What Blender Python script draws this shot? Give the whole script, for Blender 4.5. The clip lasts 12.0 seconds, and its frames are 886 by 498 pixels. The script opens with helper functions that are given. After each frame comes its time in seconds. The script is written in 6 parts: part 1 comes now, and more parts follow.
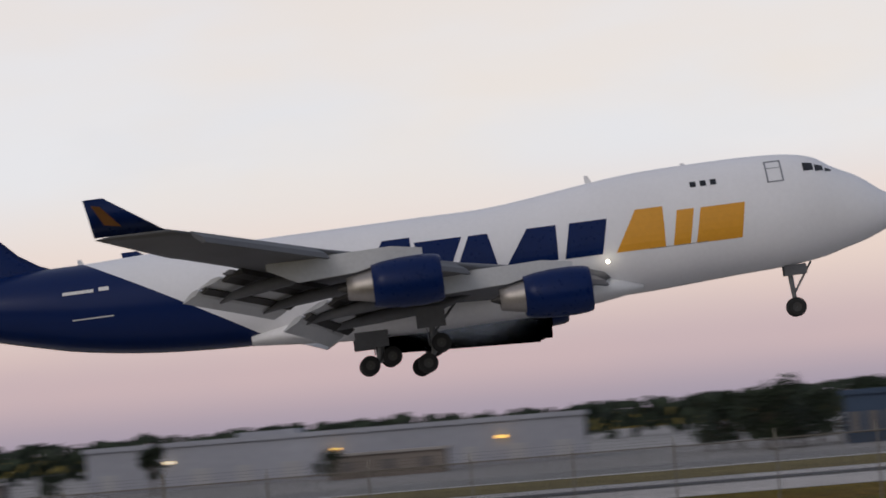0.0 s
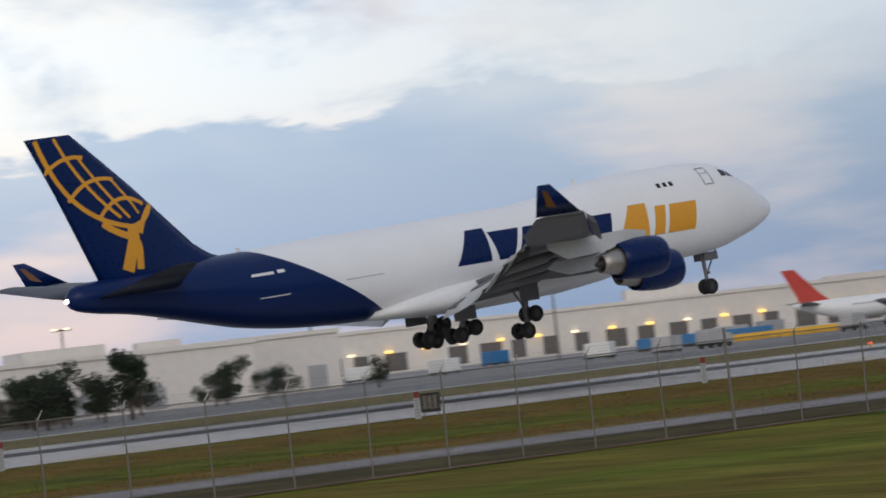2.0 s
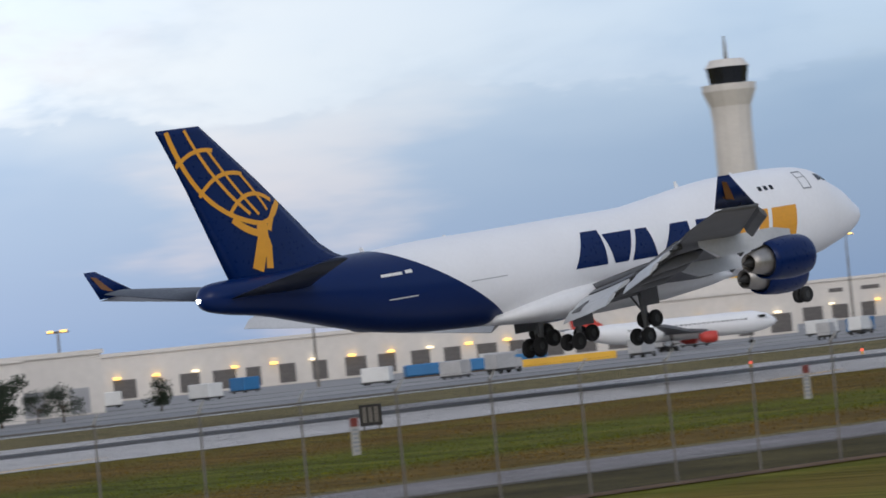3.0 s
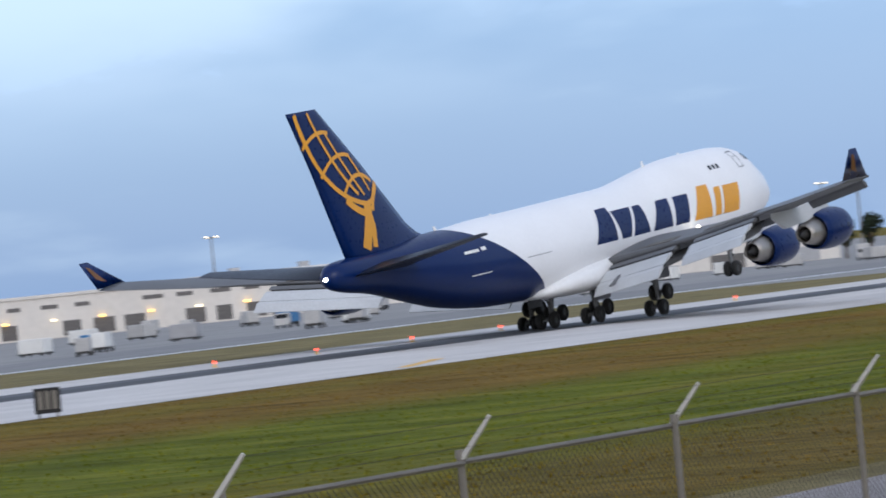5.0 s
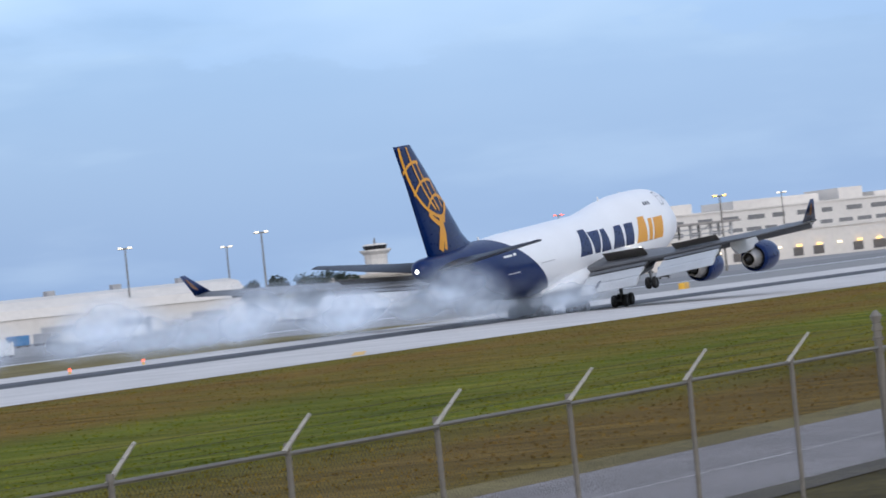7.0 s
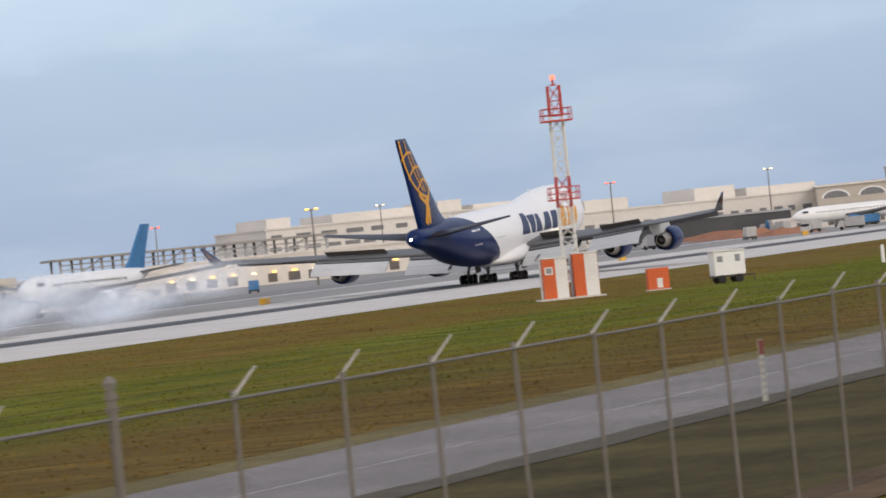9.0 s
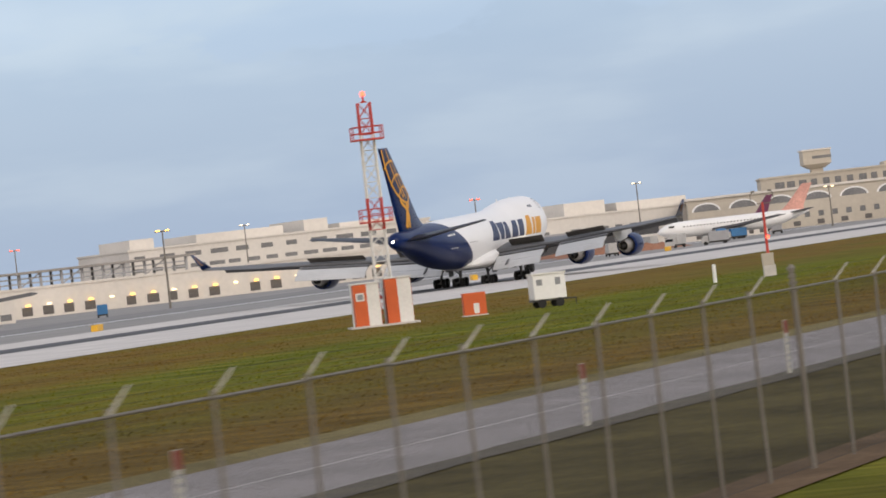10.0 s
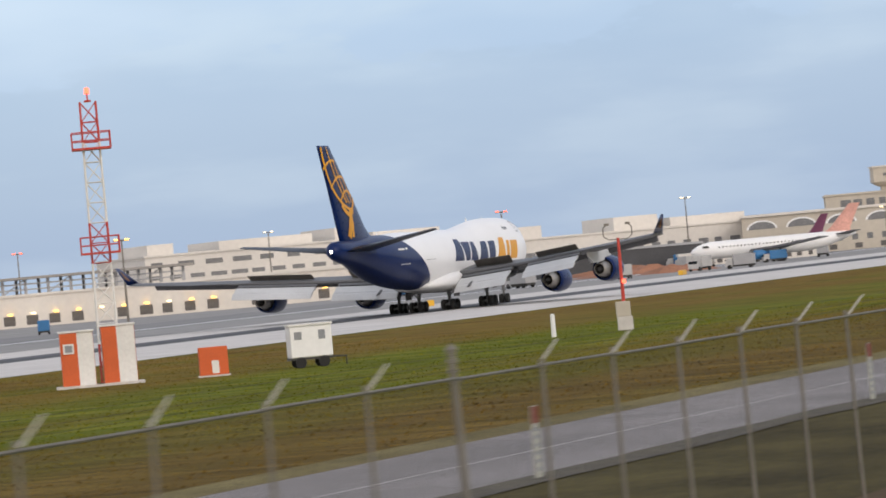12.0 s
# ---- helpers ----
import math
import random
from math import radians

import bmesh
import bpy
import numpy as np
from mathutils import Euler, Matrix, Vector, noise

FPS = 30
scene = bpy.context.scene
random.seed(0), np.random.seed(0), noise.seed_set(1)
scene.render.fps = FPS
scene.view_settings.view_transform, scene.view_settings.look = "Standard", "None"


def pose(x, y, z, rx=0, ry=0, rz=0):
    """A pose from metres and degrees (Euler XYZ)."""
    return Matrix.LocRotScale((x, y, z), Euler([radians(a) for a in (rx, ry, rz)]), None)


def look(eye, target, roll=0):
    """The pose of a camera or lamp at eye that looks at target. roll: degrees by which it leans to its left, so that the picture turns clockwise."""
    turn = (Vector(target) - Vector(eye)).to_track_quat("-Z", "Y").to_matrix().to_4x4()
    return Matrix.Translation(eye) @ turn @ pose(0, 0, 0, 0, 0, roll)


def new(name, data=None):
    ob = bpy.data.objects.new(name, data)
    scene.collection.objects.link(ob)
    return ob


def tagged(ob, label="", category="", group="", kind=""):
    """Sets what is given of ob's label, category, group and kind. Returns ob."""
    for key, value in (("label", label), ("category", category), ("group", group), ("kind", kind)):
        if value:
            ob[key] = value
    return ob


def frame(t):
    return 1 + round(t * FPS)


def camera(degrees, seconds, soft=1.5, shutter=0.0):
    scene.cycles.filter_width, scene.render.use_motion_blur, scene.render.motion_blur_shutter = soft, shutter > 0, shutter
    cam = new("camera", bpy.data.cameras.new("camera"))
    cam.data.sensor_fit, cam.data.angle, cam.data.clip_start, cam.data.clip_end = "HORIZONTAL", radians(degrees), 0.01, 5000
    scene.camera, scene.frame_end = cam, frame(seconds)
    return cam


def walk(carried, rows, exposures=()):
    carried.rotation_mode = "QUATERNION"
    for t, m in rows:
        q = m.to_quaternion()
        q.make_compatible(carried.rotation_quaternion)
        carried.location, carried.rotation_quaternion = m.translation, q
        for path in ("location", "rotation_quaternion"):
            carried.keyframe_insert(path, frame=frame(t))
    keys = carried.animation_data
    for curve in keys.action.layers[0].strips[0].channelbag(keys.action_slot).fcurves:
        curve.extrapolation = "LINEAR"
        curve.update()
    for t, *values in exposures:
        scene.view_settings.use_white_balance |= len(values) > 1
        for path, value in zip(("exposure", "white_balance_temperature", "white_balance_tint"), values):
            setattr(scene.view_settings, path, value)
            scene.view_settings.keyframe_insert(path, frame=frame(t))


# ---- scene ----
RUNWAY_Y = 178.07

# ---------------------------------------------------------------- camera
cam = camera(11.2, 12.0, soft=1.7, shutter=0.27)
walk(cam, [
    (0.0, look((50.12, -107.37, 5.45), (54.251, -7.521, 9.192), -4.605)),
    (0.5, look((33.21, -108.75, 5.45), (54.833, -11.165, 8.590), -5.029)),
    (1.0, look((15.40, -110.30, 5.45), (53.131, -17.720, 7.857), -5.173)),
    (1.5, look((0.30, -104.00, 5.45), (52.068, -18.466, 7.471), -6.403)),
    (2.0, look((-4.60, -86.00, 5.45), (57.942, -7.992, 7.231), -6.326)),
    (2.5, look((-3.65, -67.80, 5.45), (61.708, 7.863, 7.299), -5.962)),
    (3.0, look((-3.01, -49.45, 5.45), (66.586, 22.338, 7.213), -5.766)),
    (3.5, look((-2.37, -31.10, 5.45), (71.446, 36.351, 6.991), -5.606)),
    (4.0, look((-1.72, -12.75, 5.45), (76.374, 49.695, 6.682), -5.498)),
    (4.5, look((-1.08, 5.60, 5.45), (81.337, 62.228, 6.336), -5.459)),
    (5.0, look((-2.61, 14.22, 5.45), (83.421, 65.191, 5.841), -5.757)),
    (5.5, look((-3.05, 14.33, 5.45), (85.358, 61.061, 5.441), -5.430)),
    (6.0, look((-2.94, 14.20, 5.45), (86.615, 58.698, 5.676), -5.473)),
    (6.5, look((-3.01, 14.24, 5.45), (88.051, 55.564, 5.807), -5.907)),
    (7.0, look((-3.03, 14.27, 5.45), (88.976, 53.453, 5.912), -5.881)),
    (7.5, look((-3.01, 14.27, 5.45), (90.074, 50.809, 5.697), -5.766)),
    (8.0, look((-1.86, 14.11, 5.45), (92.031, 48.539, 5.542), -5.762)),
    (8.5, look((1.28, 13.73, 5.45), (95.789, 46.411, 5.402), -5.759)),
    (9.0, look((5.99, 13.24, 5.45), (100.998, 44.447, 5.300), -5.758)),
    (9.5, look((11.87, 12.77, 5.45), (107.300, 42.666, 5.261), -5.758)),
    (10.0, look((23.75, 12.32, 5.45), (119.494, 41.197, 5.391), -6.464)),
    (10.5, look((42.64, 11.88, 5.45), (138.366, 40.797, 5.498), -6.140)),
    (11.0, look((61.97, 11.46, 5.45), (157.410, 41.296, 5.639), -5.548)),
    (11.5, look((81.44, 11.03, 5.45), (176.720, 41.385, 5.698), -5.799)),
    (12.0, look((100.66, 10.67, 5.45), (195.506, 42.376, 5.763), -5.073)),
], exposures=[(0.0, -1.12, 6250, 15), (0.5, -1.22, 6450, 15), (1.0, -1.15, 6550, 14), (1.5, -0.95, 6250, 11), (2.0, -0.8, 6100, 10), (2.5, -0.72, 6000, 10), (4.5, -0.2, 5700, 10), (7.5, -0.17, 5650, 10), (9.5, -0.17, 6850, 12), (12.0, -0.1, 6650, 11)])

# ---------------------------------------------------------------- sky and sun
def build_world():
    w = bpy.data.worlds.new("dusk_sky")
    scene.world = w
    w.use_nodes = True
    nt = w.node_tree
    nt.nodes.clear()
    N, L = nt.nodes.new, nt.links.new
    out, bg = N("ShaderNodeOutputWorld"), N("ShaderNodeBackground")
    sky = N("ShaderNodeTexSky")
    sky.sky_type, sky.sun_disc = "NISHITA", False
    sky.sun_elevation, sky.sun_rotation = radians(27), radians(215)
    co = N("ShaderNodeTexCoord")
    sep = N("ShaderNodeSeparateXYZ")
    L(co.outputs["Generated"], sep.inputs[0])

    def noise_of(scale, detail, rough, stretch, shift=(0, 0, 0), dist=0.0):
        m, n = N("ShaderNodeMapping"), N("ShaderNodeTexNoise")
        m.inputs["Scale"].default_value, m.inputs["Location"].default_value = stretch, shift
        L(co.outputs["Generated"], m.inputs[0])
        n.inputs["Scale"].default_value, n.inputs["Detail"].default_value = scale, detail
        n.inputs["Roughness"].default_value, n.inputs["Distortion"].default_value = rough, dist
        L(m.outputs[0], n.inputs["Vector"])
        return n.outputs[0]

    def ramp(value, stops, interp="EASE"):
        r = N("ShaderNodeValToRGB")
        r.color_ramp.interpolation = interp
        e = r.color_ramp.elements
        while len(e) < len(stops):
            e.new(0.5)
        for el, (p, c) in zip(e, stops):
            el.position, el.color = p, (*c, 1)
        L(value, r.inputs[0])
        return r.outputs[0]

    def mix(f, a, b, kind="MIX"):
        m = N("ShaderNodeMix")
        m.data_type, m.blend_type = "RGBA", kind
        for sock, v in ((m.inputs[0], f), (m.inputs[6], a), (m.inputs[7], b)):
            if isinstance(v, (int, float)):
                sock.default_value = v
            elif isinstance(v, tuple):
                sock.default_value = (*v, 1)
            else:
                L(v, sock)
        return m.outputs[2]

    def math_of(op, a, b=0.0):
        m = N("ShaderNodeMath")
        m.operation = op
        if op == "MULTIPLY_ADD":
            m.inputs[2].default_value = 0.05
        for sock, v in ((m.inputs[0], a), (m.inputs[1], b)):
            if isinstance(v, (int, float)):
                sock.default_value = v
            else:
                L(v, sock)
        return m.outputs[0]

    # clear sky: blue in the east, peach and mauve in the north where the glow lies
    height = math_of("MULTIPLY", sep.outputs["Z"], 11.0)
    north = ramp(height, SKY_NORTH)
    east = ramp(height, SKY_EAST)
    turn = ramp(sep.outputs["X"], [(0.53, (0, 0, 0)), (0.80, (1, 1, 1))])
    base = mix(turn, north, east)
    # broad cloud sheets with torn edges
    big = noise_of(1.0, 7, 0.56, (15, 15, 36), (3.1, 0.7, 0.2), 0.3)
    fine = noise_of(1.0, 8, 0.6, (36, 36, 95), (1.3, 5.2, 2.0), 0.4)
    shape = math_of("ADD", math_of("MULTIPLY", big, 0.8), math_of("MULTIPLY", fine, 0.2))
    bank_on = ramp(sep.outputs["X"], [(0.20, (0, 0, 0)), (0.36, (1, 1, 1))])
    bank = math_of("MULTIPLY", bank_on, ramp(height, [(0.34, (1, 1, 1)), (0.78, (0, 0, 0))]))
    cover = ramp(shape, [(0.44, (0, 0, 0)), (0.60, (1, 1, 1))])
    cover = math_of("MULTIPLY", cover, ramp(sep.outputs["X"], [(0.30, (0.05, 0.05, 0.05)), (0.56, (1, 1, 1))]))
    heap = math_of("ADD", bank, math_of("MULTIPLY", math_of("SUBTRACT", shape, 0.5), 2.6))
    cover = math_of("MAXIMUM", cover, math_of("MULTIPLY", bank_on, ramp(heap, [(0.40, (0, 0, 0)), (0.54, (1, 1, 1))])))
    dark = mix(turn, CLOUD_NORTH, CLOUD_EAST)
    lit = mix(turn, (1.35, 1.05, 1.0), (0.36, 0.49, 0.70))
    tone = ramp(noise_of(1.0, 5, 0.5, (9, 9, 40), (7, 2, 4)), [(0.50, (0, 0, 0)), (0.66, (1, 1, 1))])
    cloud = mix(tone, dark, lit)
    calm = ramp(sep.outputs["X"], [(0.84, (0.88, 0.88, 0.88)), (0.94, (0.42, 0.42, 0.42))])
    body = mix(math_of("MULTIPLY", cover, calm), base, cloud)
    # thin pale veil high up
    veil = ramp(height, [(0.25, (0, 0, 0)), (0.8, (1, 1, 1))])
    wisps = ramp(noise_of(1.0, 4, 0.5, (8, 8, 26), (0, 8, 1)), [(0.32, (0, 0, 0)), (0.66, (1, 1, 1))])
    body = mix(math_of("MULTIPLY", math_of("MULTIPLY", veil, wisps), calm), body, mix(turn, (1.68, 1.46, 1.24), VEIL))
    # one long lit streak of cirrus in the north
    lane = math_of("SUBTRACT", sep.outputs["Z"], math_of("MULTIPLY_ADD", sep.outputs["X"], 0.058))
    ragged = math_of("MULTIPLY", math_of("SUBTRACT", fine, 0.5), 0.007)
    off = math_of("ABSOLUTE", math_of("ADD", math_of("SUBTRACT", lane, 0.0015), ragged))
    streak = math_of("MULTIPLY", ramp(math_of("MULTIPLY", off, 100.0), [(0.02, (1, 1, 1)), (0.24, (0, 0, 0))]),
                     math_of("MULTIPLY", ramp(sep.outputs["X"], [(0.12, (0, 0, 0)), (0.24, (1, 1, 1))]), ramp(sep.outputs["X"], [(0.36, (1, 1, 1)), (0.50, (0, 0, 0))])))
    body = mix(math_of("MULTIPLY", streak, 0.7), body, (1.95, 1.42, 1.02))
    # overhead and behind: the same overcast, brighter in the south-west
    west = ramp(math_of("ADD", math_of("MULTIPLY", sep.outputs["X"], -0.8), math_of("MULTIPLY", sep.outputs["Y"], -0.45)),
                [(0.0, (0.62, 0.66, 0.74)), (0.8, WEST_GLOW)])
    over = ramp(sep.outputs["Z"], [(0.10, (0, 0, 0)), (0.4, (1, 1, 1))])
    behind = ramp(math_of("MULTIPLY", sep.outputs["Y"], -1.0), [(0.0, (0, 0, 0)), (0.25, (1, 1, 1))])
    body = mix(math_of("MAXIMUM", over, behind), body, west)
    total = mix(1.0, body, mix(1.0, sky.outputs[0], (0.05, 0.05, 0.05), "MULTIPLY"), "ADD")
    L(total, bg.inputs[0])
    bg.inputs[1].default_value = SKY_STRENGTH
    L(bg.outputs[0], out.inputs[0])


SKY_STRENGTH = 0.92
SKY_NORTH = [(0.0, (0.74, 0.60, 0.74)), (0.14, (1.15, 0.84, 0.86)), (0.36, (1.66, 1.28, 1.08)), (0.66, (1.60, 1.56, 1.53))]
SKY_EAST = [(0.0, (0.34, 0.48, 0.73)), (0.2, (0.28, 0.44, 0.72)), (0.5, (0.26, 0.41, 0.70)), (1.0, (0.32, 0.46, 0.71))]
CLOUD_NORTH, CLOUD_EAST = (0.40, 0.61, 0.98), (0.19, 0.32, 0.575)
VEIL = (0.66, 0.77, 0.94)
WEST_GLOW = (1.25, 1.15, 1.08)
build_world()

sun = new("sun", bpy.data.lights.new("sun", "SUN"))
sun.data.energy, sun.data.angle, sun.data.color = 0.8, radians(22), (1.0, 0.93, 0.84)
sun.matrix_world = look((0, 0, 60), (30, 43, 33))

# ---------------------------------------------------------------- materials
def material(name, base, rough=0.6, metal=0.0, var=0.12, scale=1.0, bump=0.0, coat=0.0, second=None):
    """A painted or natural surface: two scales of tone, uneven gloss and fine relief."""
    m = bpy.data.materials.new(name)
    m.use_nodes = True
    nt = m.node_tree
    N, L = nt.nodes.new, nt.links.new
    b = nt.nodes["Principled BSDF"]
    co = N("ShaderNodeTexCoord")
    n1, n2 = N("ShaderNodeTexNoise"), N("ShaderNodeTexNoise")
    n1.inputs["Scale"].default_value, n1.inputs["Detail"].default_value = 0.35 * scale, 4
    n2.inputs["Scale"].default_value, n2.inputs["Detail"].default_value = 6.0 * scale, 6
    for n in (n1, n2):
        L(co.outputs["Object"], n.inputs["Vector"])
    r = N("ShaderNodeValToRGB")
    dark = tuple(c * (1 - 1.6 * var) for c in base)
    lite = second or tuple(min(1, c * (1 + 1.2 * var)) for c in base)
    r.color_ramp.elements[0].position, r.color_ramp.elements[0].color = 0.3, (*dark, 1)
    r.color_ramp.elements[1].position, r.color_ramp.elements[1].color = 0.7, (*lite, 1)
    add = N("ShaderNodeMath")
    add.operation = "MULTIPLY_ADD"
    L(n2.outputs[0], add.inputs[0])
    add.inputs[1].default_value = 0.4
    half = N("ShaderNodeMath")
    half.operation = "MULTIPLY"
    L(n1.outputs[0], half.inputs[0])
    half.inputs[1].default_value = 0.6
    L(half.outputs[0], add.inputs[2])
    L(add.outputs[0], r.inputs[0])
    L(r.outputs[0], b.inputs["Base Color"])
    rr = N("ShaderNodeMapRange")
    L(n2.outputs[0], rr.inputs[0])
    rr.inputs[3].default_value, rr.inputs[4].default_value = max(0.05, rough - 0.1), min(1, rough + 0.1)
    L(rr.outputs[0], b.inputs["Roughness"])
    b.inputs["Metallic"].default_value = metal
    b.inputs["Coat Weight"].default_value = coat
    if bump:
        bp = N("ShaderNodeBump")
        bp.inputs["Strength"].default_value, bp.inputs["Distance"].default_value = bump, 0.05
        L(n2.outputs[0], bp.inputs["Height"])
        L(bp.outputs[0], b.inputs["Normal"])
    return m


def glow(name, color, strength):
    m = bpy.data.materials.new(name)
    m.use_nodes = True
    b = m.node_tree.nodes["Principled BSDF"]
    b.inputs["Base Color"].default_value = (*color, 1)
    b.inputs["Emission Color"].default_value = (*color, 1)
    b.inputs["Emission Strength"].default_value = strength
    return m


def fuselage_paint():
    """White forward, navy aft of a raked line, gloss paint."""
    m = material("fuselage_paint", (0.82, 0.82, 0.83), 0.36, 0, 0.03, 0.6, 0, 0.1)
    nt = m.node_tree
    N, L = nt.nodes.new, nt.links.new
    b = nt.nodes["Principled BSDF"]
    white = b.inputs["Base Color"].links[0].from_socket
    co, sep = N("ShaderNodeTexCoord"), N("ShaderNodeSeparateXYZ")
    L(co.outputs["Object"], sep.inputs[0])
    a = N("ShaderNodeMath")
    a.operation = "MULTIPLY_ADD"
    L(sep.outputs["Z"], a.inputs[0])
    a.inputs[1].default_value = 1.8
    L(sep.outputs["X"], a.inputs[2])
    # slight bow of the line
    sq = N("ShaderNodeMath")
    sq.operation = "MULTIPLY_ADD"
    d = N("ShaderNodeMath")
    d.operation = "SUBTRACT"
    L(sep.outputs["Z"], d.inputs[0])
    d.inputs[1].default_value = 5.8
    p = N("ShaderNodeMath")
    p.operation = "POWER"
    ab = N("ShaderNodeMath")
    ab.operation = "ABSOLUTE"
    L(d.outputs[0], ab.inputs[0])
    L(ab.outputs[0], p.inputs[0])
    p.inputs[1].default_value = 2.0
    L(p.outputs[0], sq.inputs[0])
    sq.inputs[1].default_value = 0.015
    L(a.outputs[0], sq.inputs[2])
    lt = N("ShaderNodeMath")
    lt.operation = "LESS_THAN"
    L(sq.outputs[0], lt.inputs[0])
    lt.inputs[1].default_value = -4.6
    mx = N("ShaderNodeMix")
    mx.data_type = "RGBA"
    L(lt.outputs[0], mx.inputs[0])
    L(white, mx.inputs[6])
    mx.inputs[7].default_value = (*NAVY, 1)
    L(mx.outputs[2], b.inputs["Base Color"])
    return m


NAVY, GOLD = (0.0015, 0.014, 0.082), (0.72, 0.33, 0.018)
PAINT = fuselage_paint()
WHITE = material("white_paint", (0.8, 0.8, 0.8), 0.4, 0, 0.05, 0.5)
NAVYM = material("navy_paint", NAVY, 0.30, 0, 0.10, 0.6, 0, 0.0)
for paint in (PAINT, NAVYM):
    paint.node_tree.nodes["Principled BSDF"].inputs["Specular IOR Level"].default_value = 0.2
GOLDM = material("gold_paint", GOLD, 0.45, 0, 0.06, 0.6)
WING = material("wing_grey_paint", (0.135, 0.138, 0.146), 0.5, 0.0, 0.12, 0.7)
TAILG = material("tailplane_dark_paint", (0.018, 0.022, 0.036), 0.42, 0.0, 0.15, 0.7)
FLAP = material("flap_light_paint", (0.54, 0.55, 0.56), 0.42, 0.05, 0.08, 0.8)
for paint in (WING, TAILG, FLAP):
    paint.node_tree.nodes["Principled BSDF"].inputs["Specular IOR Level"].default_value = 0.22
SPOIL = material("spoiler_underside", (0.13, 0.12, 0.105), 0.7, 0.0, 0.2, 1.2)
METAL = material("bare_metal", (0.40, 0.375, 0.345), 0.45, 0.9, 0.12, 1.0)
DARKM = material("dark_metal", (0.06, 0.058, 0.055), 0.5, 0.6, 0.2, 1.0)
STRUT = material("gear_strut", (0.17, 0.175, 0.18), 0.5, 0.3, 0.2, 2.0)
TYRE = material("tyre_rubber", (0.018, 0.018, 0.018), 0.85, 0, 0.25, 3.0)
GLASS = material("dark_glass", (0.012, 0.014, 0.018), 0.12, 0, 0.05, 1.0)
LINE = material("panel_line_grey", (0.25, 0.26, 0.28), 0.6, 0, 0.1, 1.0)

GRASS_NEAR = material("mown_grass", (0.07, 0.135, 0.012), 0.95, 0, 0.4, 0.5, 0.5)
CONCRETE = material("pale_concrete", (0.57, 0.54, 0.515), 0.85, 0, 0.14, 0.4, 0.2)
ASPHALT = material("dark_asphalt", (0.085, 0.085, 0.092), 0.85, 0, 0.2, 0.4, 0.2)
APRON = material("apron_concrete", (0.26, 0.25, 0.24), 0.85, 0, 0.16, 0.2, 0.1)
ROADM = material("worn_road", (0.21, 0.205, 0.205), 0.9, 0, 0.18, 0.5, 0.25)
PERIM = material("pale_worn_road", (0.29, 0.27, 0.27), 0.9, 0, 0.16, 0.5, 0.25)
DIRT = material("bare_soil", (0.15, 0.10, 0.06), 0.95, 0, 0.3, 0.8, 0.5)
DRY = material("dry_grass", (0.20, 0.165, 0.075), 0.95, 0, 0.3, 0.5, 0.4)
for ground_mat in (GRASS_NEAR, PERIM, DIRT, DRY):
    ground_mat.node_tree.nodes["Principled BSDF"].inputs["Specular IOR Level"].default_value = 0.06
ARMM = material("bright_galvanised_steel", (0.50, 0.48, 0.44), 0.5, 0.2, 0.12, 3.0)
GALV = material("galvanised_steel", (0.19, 0.172, 0.148), 0.6, 0.3, 0.18, 3.0)
WIRE = material("wire_mesh_steel", (0.050, 0.042, 0.030), 0.9, 0.0, 0.2, 3.0)
ORANGE = material("orange_paint", (0.62, 0.11, 0.022), 0.55, 0, 0.12, 1.5)
SHELL = material("white_shelter_paint", (0.74, 0.73, 0.70), 0.55, 0, 0.10, 1.2)
REDP = material("red_paint", (0.52, 0.05, 0.035), 0.5, 0, 0.12, 1.5)
YELLOW = material("yellow_paint", (0.75, 0.42, 0.03), 0.5, 0, 0.10, 1.5)
BLUEP = material("blue_paint", (0.03, 0.16, 0.36), 0.5, 0, 0.12, 1.5)
BEIGE = material("beige_render", (0.50, 0.45, 0.38), 0.85, 0, 0.10, 0.15)
CREAM = material("cream_cladding", (0.66, 0.62, 0.57), 0.75, 0, 0.08, 0.15)
GREYB = material("grey_cladding", (0.36, 0.36, 0.37), 0.75, 0, 0.12, 0.15)
# dark panels on closed walls; the shade inside openings is put into this colour
SHADEM = material("shaded_opening", (0.12, 0.11, 0.105), 0.6, 0, 0.3, 0.3)
ROOFM = material("roof_membrane", (0.30, 0.28, 0.26), 0.9, 0, 0.15, 0.2)
BARK = material("tree_bark", (0.09, 0.065, 0.045), 0.95, 0, 0.3, 2.0, 0.5)
LEAF = material("tree_leaves", (0.019, 0.031, 0.013), 0.8, 0, 0.45, 1.2)
RUBBLE = material("red_soil_heap", (0.30, 0.14, 0.085), 0.95, 0, 0.25, 0.4, 0.3)
SODIUM = glow("sodium_lamp", (1.0, 0.56, 0.10), 4.0)
LAMPW = glow("warm_lamp", (1.0, 0.80, 0.50), 2.6)
BEACON = glow("red_beacon", (1.0, 0.10, 0.05), 4.0)
LANDING = glow("landing_lamp", (1.0, 0.88, 0.62), 22.0)
NAVGREEN = glow("green_lamp", (0.1, 1.0, 0.5), 10.0)


# ---------------------------------------------------------------- mesh tools
def part(name, bm, mats, parent=None, label="", smooth=False):
    me = bpy.data.meshes.new(name)
    bmesh.ops.recalc_face_normals(bm, faces=bm.faces)
    if smooth:
        for f in bm.faces:
            f.smooth = True
    bm.to_mesh(me)
    bm.free()
    for m in mats if isinstance(mats, (list, tuple)) else [mats]:
        me.materials.append(m)
    ob = new(name, me)
    if parent:
        ob.parent = parent
    if label:
        tagged(ob, label)
    return ob


